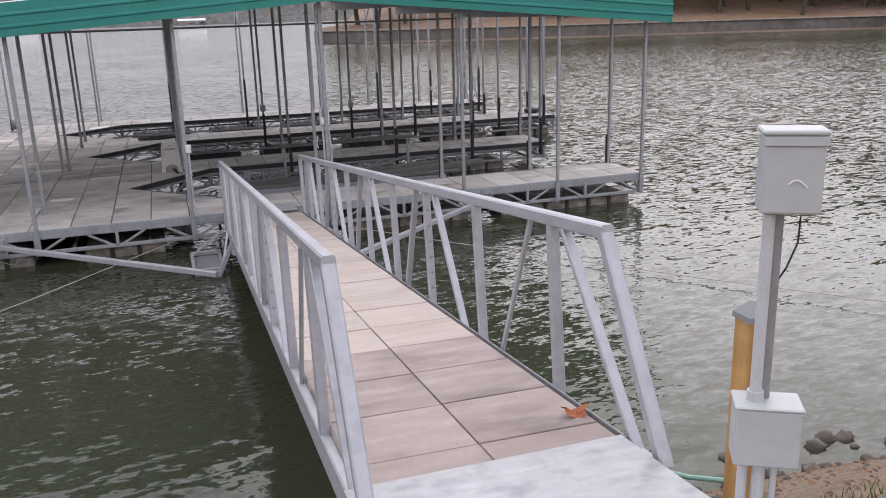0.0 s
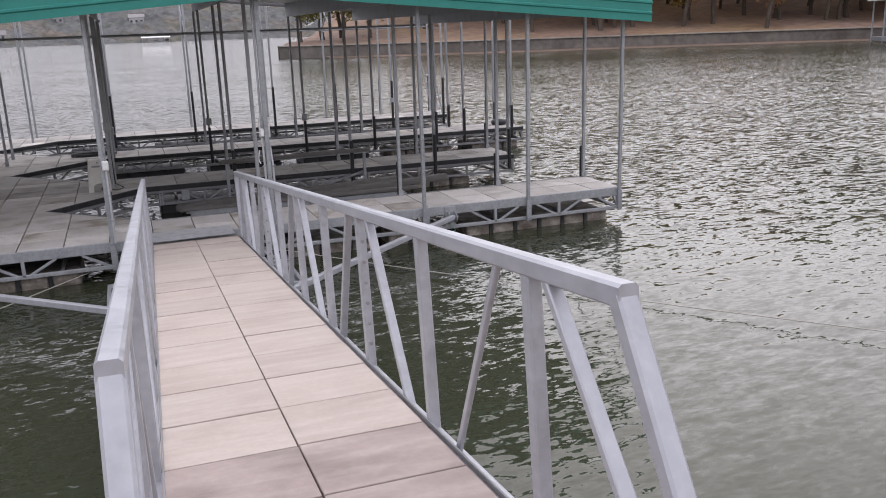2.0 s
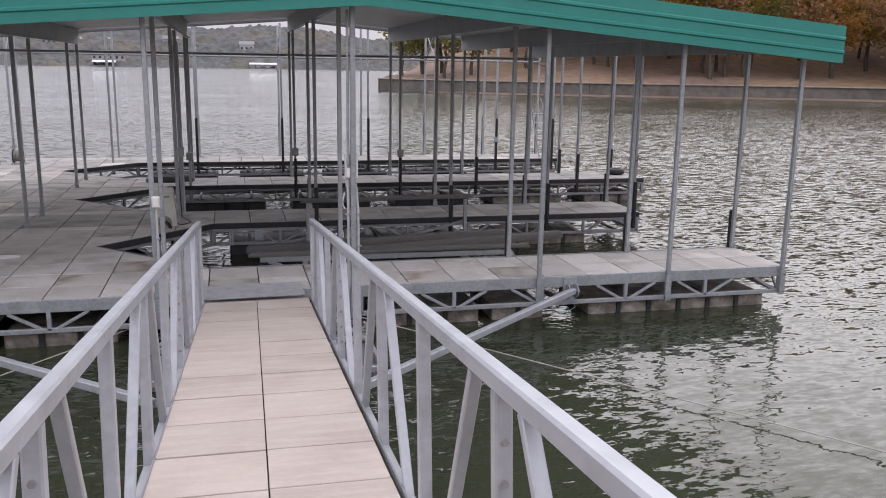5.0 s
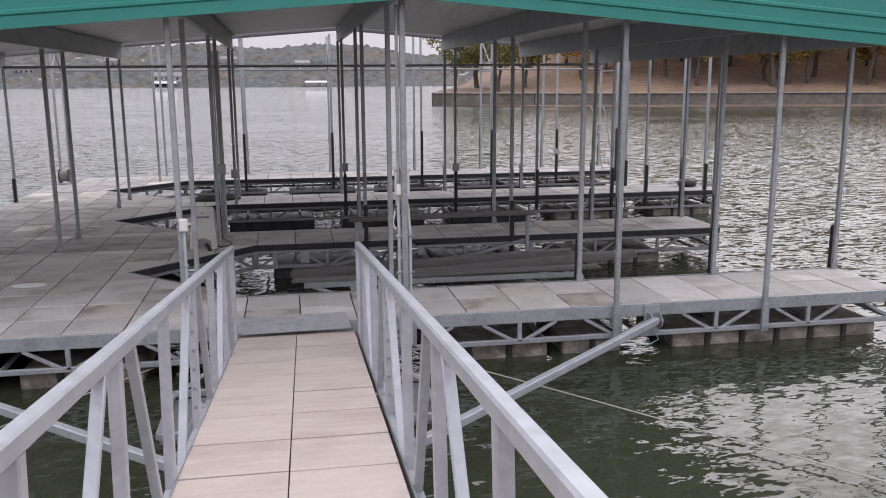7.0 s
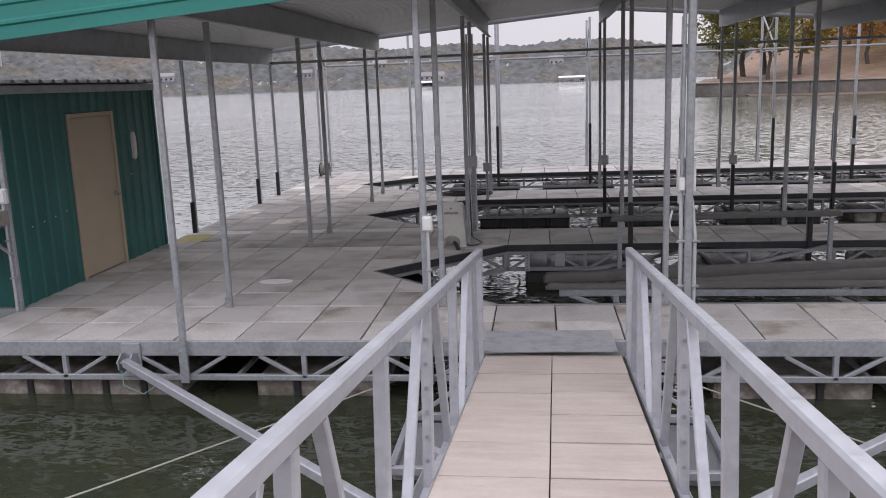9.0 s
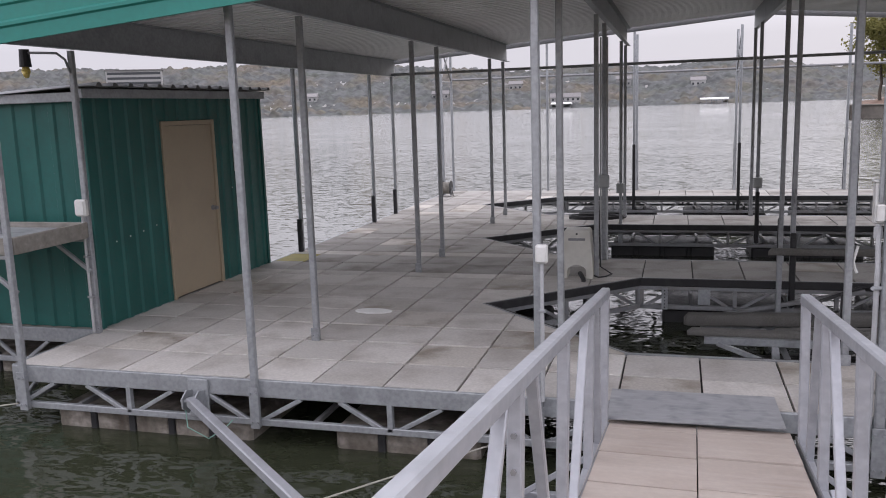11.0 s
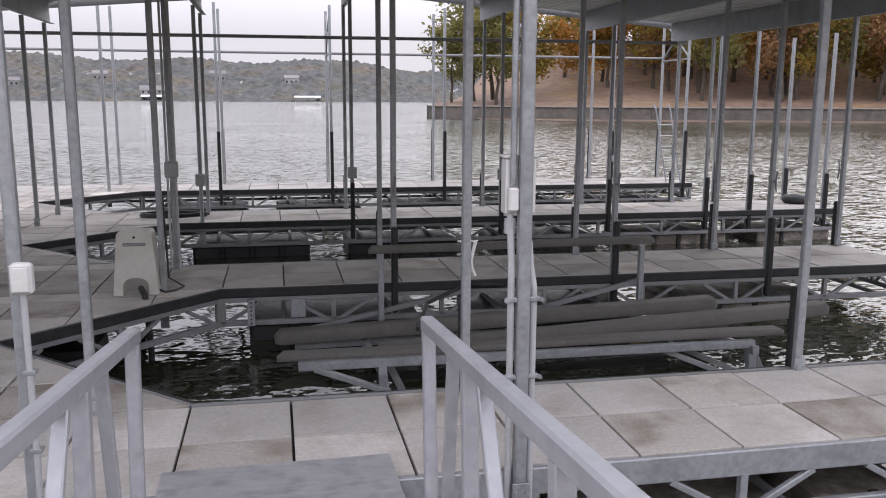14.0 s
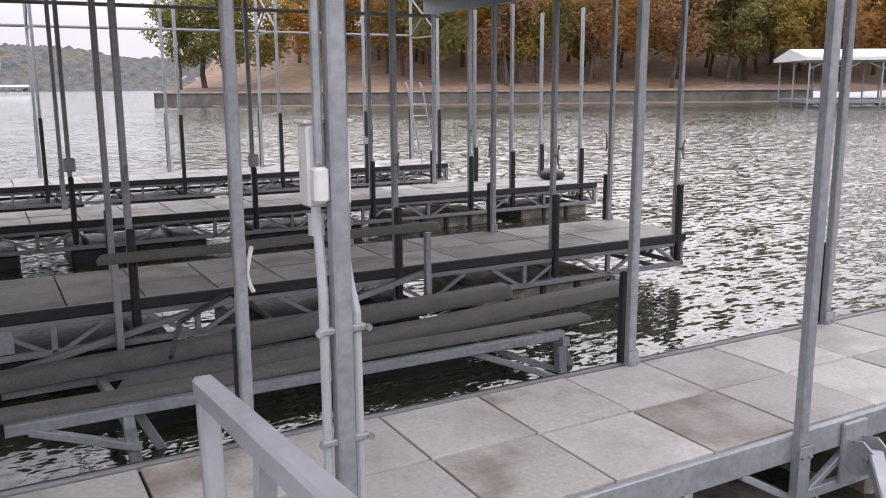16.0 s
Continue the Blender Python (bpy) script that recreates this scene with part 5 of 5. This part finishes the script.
LEAVES = {
    "golden": mat("golden_leaves", (0.3, 0.2, 0.03), 0.8, per_island=((0.52, 0.33, 0.07), (0.60, 0.40, 0.09), (0.41, 0.32, 0.09), (0.28, 0.27, 0.08))),
    "orange": mat("orange_leaves", (0.3, 0.13, 0.03), 0.8, per_island=((0.50, 0.22, 0.06), (0.58, 0.29, 0.07), (0.36, 0.17, 0.06), (0.46, 0.32, 0.09))),
    "green": mat("yellow_green_leaves", (0.1, 0.13, 0.03), 0.8, per_island=((0.24, 0.23, 0.075), (0.35, 0.31, 0.09), (0.46, 0.36, 0.11), (0.26, 0.24, 0.09))),
    "russet": mat("russet_leaves", (0.2, 0.09, 0.04), 0.8, per_island=((0.33, 0.16, 0.08), (0.40, 0.21, 0.09), (0.26, 0.15, 0.08), (0.34, 0.23, 0.11))),
}


for leaf_mat in LEAVES.values():
    ln, ll = leaf_mat.node_tree.nodes, leaf_mat.node_tree.links
    body = ln["Principled BSDF"]
    thin = ln.new("ShaderNodeBsdfTranslucent")
    ll.new(body.inputs["Base Color"].links[0].from_socket, thin.inputs[0])
    both = ln.new("ShaderNodeMixShader")
    both.inputs[0].default_value = 0.5
    ll.new(body.outputs[0], both.inputs[1])
    ll.new(thin.outputs[0], both.inputs[2])
    ll.new(both.outputs[0], ln["Material Output"].inputs[0])


def build_tree(seed, tall, kind, crown_base=0.20, spread=0.33, leaves=3000):
    """A tree: bent tapered trunk, limbs and a loose crown of leaf sprays."""
    r = random.Random(seed)
    t = thing("tree", f"tall {kind} autumn tree on the lake shore" if kind != "green" else "tall yellow-green autumn tree on the lake shore", "tree", "autumn trees on the point")
    trunk = Solid()
    pts, x, y = [], 0.0, 0.0
    for i in range(9):
        f = i / 8
        pts.append((Vector((x, y, -0.3 + f * tall * 0.92)), max(0.03, tall * 0.018 * (1 - f) ** 0.8 + 0.02)))
        x += r.uniform(-0.25, 0.25)
        y += r.uniform(-0.25, 0.25)

    def taper(path):
        loops = []
        for p, rad in path:
            loops.append([p + Vector((math.cos(2 * math.pi * k / 7), math.sin(2 * math.pi * k / 7), 0)) * rad for k in range(7)])
        trunk.ring(loops)
    taper(pts)
    tips = []
    for b in range(17):
        f = crown_base + (0.95 - crown_base) * (b + r.random()) / 17
        i = min(7, int(f * 8))
        base = pts[i][0].lerp(pts[i + 1][0], f * 8 - i)
        az = r.uniform(0, 2 * math.pi)
        ln = tall * spread * (1.05 - 0.75 * abs(f - 0.55) * 1.6) * r.uniform(0.6, 1.1)
        path = []
        for s_ in range(5):
            g = s_ / 4
            path.append((base + Vector((math.cos(az + g * 0.3) * ln * g, math.sin(az + g * 0.3) * ln * g, ln * (0.35 * g + 0.25 * g * g))), max(0.015, pts[i][1] * 0.45 * (1 - g))))
        taper(path)
        tips += [p for p, _ in path[2:]] + [path[3][0].lerp(path[4][0], 0.5)]
    tips.append(pts[-1][0])
    part("trunk", trunk, BARK, t)
    crown = Solid()
    for _ in range(leaves):
        c = r.choice(tips) + Vector((r.gauss(0, 1), r.gauss(0, 1), r.gauss(0, 0.75))) * tall * 0.052
        sz = r.uniform(0.15, 0.34)
        a = Vector((r.gauss(0, 1), r.gauss(0, 1), r.gauss(0, 0.6))).normalized()
        b = a.cross(Vector((r.gauss(0, 1), r.gauss(0, 1), r.gauss(0, 1)))).normalized()
        n = a.cross(b) * sz * 0.3
        crown.add([c - a * sz, c - b * sz * 0.6 + n, c + a * sz, c + b * sz * 0.6 + n], [(0, 1, 2), (0, 2, 3)])
    me = bpy.data.meshes.new("crown")
    me.from_pydata(crown.v, [], crown.f)
    me.materials.append(LEAVES[kind])
    part("crown", me, None, t)
    return t


protos = [build_tree(21, 15, "golden"), build_tree(22, 13, "orange"), build_tree(23, 16, "green"), build_tree(24, 14, "russet", leaves=1900),
          build_tree(25, 12, "golden", 0.20, 0.38), build_tree(26, 15, "orange", 0.24), build_tree(27, 12, "green", 0.25, 0.36)]
spots = []
tr = random.Random(77)
for u, d, k in ((20.5, 5, 6), (22.5, 8, 2), (25.5, 4.5, 6), (24, 13, 2), (28, 9, 4)):
    spots.append((u, d, k))
u = 33.0
while u < 135:
    for d0 in (7, 14, 22, 31, 42, 53, 63):
        if u < 48 and d0 == 7:
            continue
        spots.append((u + tr.uniform(-2.4, 2.4), d0 + tr.uniform(-3, 3), tr.choice((0, 0, 1, 1, 2, 3, 3, 3, 4, 5, 6))))
    u += 4.3
used = set()
for u, d, k in spots:
    m = pose(*on_point(u, d), 0, 0, tr.uniform(0, 360)) @ Matrix.Scale(tr.uniform(0.85, 1.2), 4)
    if k not in used:
        used.add(k)
        protos[k].matrix_world = m
    else:
        c = protos[k].copy()
        scene.collection.objects.link(c)
        for ch in protos[k].children:
            o = ch.copy()
            scene.collection.objects.link(o)
            o.parent = c
        c.matrix_basis = m
bpy.context.view_layer.update()

# ---------------------------------------------------------------- far wooded hills across the lake
def hills_height(x, y):
    d = math.hypot(x * 0.9, y) - 560
    ridge = 34 + 11 * noise.noise((x * 0.004, 0.3, 0)) + 7 * noise.noise((x * 0.011, 0.8, 0)) - 12 * smoothstep(-60, 140, x) + 6 * smoothstep(150, 420, -x)
    return -1 + ridge * smoothstep(0, 190, d) + 3 * noise.noise((x * 0.02, y * 0.02, 0))


# paled base colour carries the haze over the far slope
FARGROUND = mat("haze_paled_hillside", (0.26, 0.255, 0.25), 0.95, grain=0.25, grain_scale=0.05, stain=(0.29, 0.265, 0.23), stain_amt=0.7, stain_scale=0.02)
s = Solid()
angs = [math.radians(-62 + 1.6 * i) for i in range(66)]
rads = [560, 575, 600, 630, 665, 700, 745, 800]
s.v = []
for r_ in rads:
    for a in angs:
        x, y = r_ * math.sin(a) / 0.95, r_ * math.cos(a)
        s.v.append((x, y, hills_height(x, y) if r_ > 560 else -1.2))
m_ = len(angs)
s.f = [(j * m_ + i, j * m_ + i + 1, (j + 1) * m_ + i + 1, (j + 1) * m_ + i) for j in range(len(rads) - 1) for i in range(m_ - 1)]
whole("ground", s, FARGROUND, "distant grey-brown wooded hillside across the lake", "hill", kind="structure", smooth=True)
# distance haze is put into the grey base; tan patches are autumn leaves
WOODS = mat("haze_greyed_autumn_woods", (0.118, 0.122, 0.122), 1.0, spec=0.05, grain=0.35, grain_scale=0.16, stain=(0.18, 0.135, 0.095), stain_amt=0.85, stain_scale=0.03,
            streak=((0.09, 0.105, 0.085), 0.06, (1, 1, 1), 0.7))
canopy = Solid()
c_angs = [math.radians(-60 + 0.11 * i) for i in range(910)]
c_rads = [557 + 4.3 * i for i in range(52)]
for r_ in c_rads:
    for a in c_angs:
        x, y = r_ * math.sin(a) / 0.95, r_ * math.cos(a)
        lump = abs(noise.noise((x * 0.13, y * 0.13, 5.0))) * 5.5 + noise.noise((x * 0.42, y * 0.42, 9.0)) * 1.3
        canopy.v.append((x, y, hills_height(x, y) + 0.5 + lump if r_ > 557 else WL - 0.3))
m_ = len(c_angs)
canopy.f = [(j * m_ + i, j * m_ + i + 1, (j + 1) * m_ + i + 1, (j + 1) * m_ + i) for j in range(len(c_rads) - 1) for i in range(m_ - 1)]
me = bpy.data.meshes.new("far_woods")
me.from_pydata(canopy.v, [], canopy.f)
me.polygons.foreach_set("use_smooth", [True] * len(me.polygons))
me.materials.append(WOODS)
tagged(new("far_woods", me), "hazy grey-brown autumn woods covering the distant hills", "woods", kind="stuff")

HOUSEWALL = mat("pale_house_siding", (0.33, 0.325, 0.32), 0.8, grain=0.08, grain_scale=0.8, per_object=0.2)
HOUSEROOF = mat("grey_shingle_roof", (0.22, 0.21, 0.21), 0.85, grain=0.15, grain_scale=1.0, per_object=0.2)
WINDOWDARK = mat("dark_window_glass", (0.05, 0.055, 0.06), 0.15, grain=0.1, grain_scale=1.0)


def far_house(x, y, w, d, h, turn, z=None):
    z = hills_height(x, y) if z is None else z
    t = thing("house", "pale house with a grey roof on the distant hillside", "house", "houses across the lake", pose(x, y, z, 0, 0, turn))
    part("wall", Solid().box(-w / 2, w / 2, -d / 2, d / 2, -6, h), HOUSEWALL, t)
    part("roof", Solid().ring([[(xx, -d / 2 - 0.5, h), (xx, 0, h + d * 0.32), (xx, d / 2 + 0.5, h)] for xx in (-w / 2 - 0.5, w / 2 + 0.5)]), HOUSEROOF, t)
    for i in range(max(2, int(w / 3))):
        for lv in range(max(1, int(h / 3))):
            xx = -w / 2 + w * (i + 0.5) / max(2, int(w / 3))
            part("window", Solid().box(xx - 0.7, xx + 0.7, -d / 2 - 0.08, -d / 2 + 0.05, 0.8 + lv * 3, 2.3 + lv * 3), WINDOWDARK, t)


for x, y, w, d, h, turn in ((-262, 575, 10, 8, 3.5, 15), (-172, 610, 12, 8, 3.5, 12), (-74, 575, 20, 9, 6, 8), (-40, 655, 11, 8, 5, 3), (14, 640, 10, 8, 4, -4), (-120, 640, 10, 8, 4, 5)):
    far_house(x, y, w, d, h, turn)
tower = thing("apartment_building", "long white apartment building with dark window bands on the far hill", "building", at=pose(-400, 560, hills_height(-400, 560), 0, 0, 32))
part("wall", Solid().box(-20, 20, -7, 7, -8, 15), HOUSEWALL, tower)
for lv in range(4):
    part("window_band", Solid().box(-19, 19, -7.12, -6.9, 1.0 + lv * 3.6, 2.8 + lv * 3.6), WINDOWDARK, tower)
part("roof", Solid().box(-21, 21, -8, 8, 15, 15.6), HOUSEROOF, tower)


# ---------------------------------------------------------------- covered docks on the far shores
WHITEROOF = mat("white_metal_roof", (0.72, 0.72, 0.70), 0.5, grain=0.05, grain_scale=0.5)


def far_dock(x, y, w, d, turn, h=5.0, label="covered boat dock with a white metal roof on the far shore"):
    t = thing("covered_dock", label, "dock", "covered docks across the water", pose(x, y, WL, 0, 0, turn))
    part("deck", Solid().box(-w / 2, w / 2, -d / 2, d / 2, 0.15, 0.6, 0.03), GALV_DULL, t)
    part("roof", Solid().ring([[(xx, -d / 2 - 0.6, h), (xx, -d / 2 - 0.6, h + 0.35), (xx, 0, h + 1.3), (xx, d / 2 + 0.6, h + 0.35), (xx, d / 2 + 0.6, h)] for xx in (-w / 2 - 0.6, w / 2 + 0.6)]), WHITEROOF, t)
    n = max(3, int(w / 3.2))
    for i in range(n + 1):
        for yy in (-d / 2, 0, d / 2):
            part("post", Solid().bar((-w / 2 + w * i / n, yy, -0.4), (-w / 2 + w * i / n, yy, h + 0.2), 0.16, 0.16, 0.02, (0, 1, 0)), GALV, t)
    for i in range(n):
        a, b = -w / 2 + w * i / n, -w / 2 + w * (i + 1) / n
        part("truss_web", Solid().bar((a, -d / 2, h - 0.9), ((a + b) / 2, -d / 2, h), 0.1, 0.1, 0.01, (0, 1, 0)), GALV, t)
        part("truss_web", Solid().bar(((a + b) / 2, -d / 2, h), (b, -d / 2, h - 0.9), 0.1, 0.1, 0.01, (0, 1, 0)), GALV, t)


far_dock(86, 57, 15, 9, -32, 4.6)
far_dock(98, 45, 16, 9, -36, 4.8)
for x, y, w in ((22, 556, 16), (-74, 555, 12)):
    far_dock(x, y, w, 8, 0, 2.6, "small pale boat dock at the foot of the distant hills")

# ---------------------------------------------------------------- pavers of the dock decks
paver_rng = random.Random(11)
DAMP = {(0, 0), (2, 1), (5, 1), (6, 0), (4, 0), (-3, 1), (-8, 1)}
for k, cell in tile_cells:
    cx, cy = sum(p[0] for p in cell) / len(cell), sum(p[1] for p in cell) / len(cell)
    wx, wy = max(abs(x - cx) for x, y in cell), max(abs(y - cy) for x, y in cell)
    local = [((x - cx) * (1 - 0.002 / wx), (y - cy) * (1 - 0.002 / wy)) for x, y in cell]
    col, row = math.floor((cx + 0.36) / PITCH), int(cy > 0.6)
    stained = (col, row) in DAMP if k == 0 else (paver_rng.random() < 0.07)
    yellow = k == 1 and cx < -4.75 and cy > 4.95
    # outer fingers and rear walkway take the copy with shade in its colour
    ob = part("paver", Solid().prism(local, -0.034, 0.0, 0.0025), YELLOWTILE if yellow else (PAVER_STAINED if stained else (PAVER_SHADED if k in (1, 2, 3) or (k == 4 and cy > 6.0) else PAVER)), docks[k])
    ob.matrix_parent_inverse = docks[k].matrix_world.inverted()
    ob.matrix_basis = pose(cx, cy, paver_rng.uniform(-0.003, 0.003), paver_rng.uniform(-0.15, 0.15), paver_rng.uniform(-0.15, 0.15))
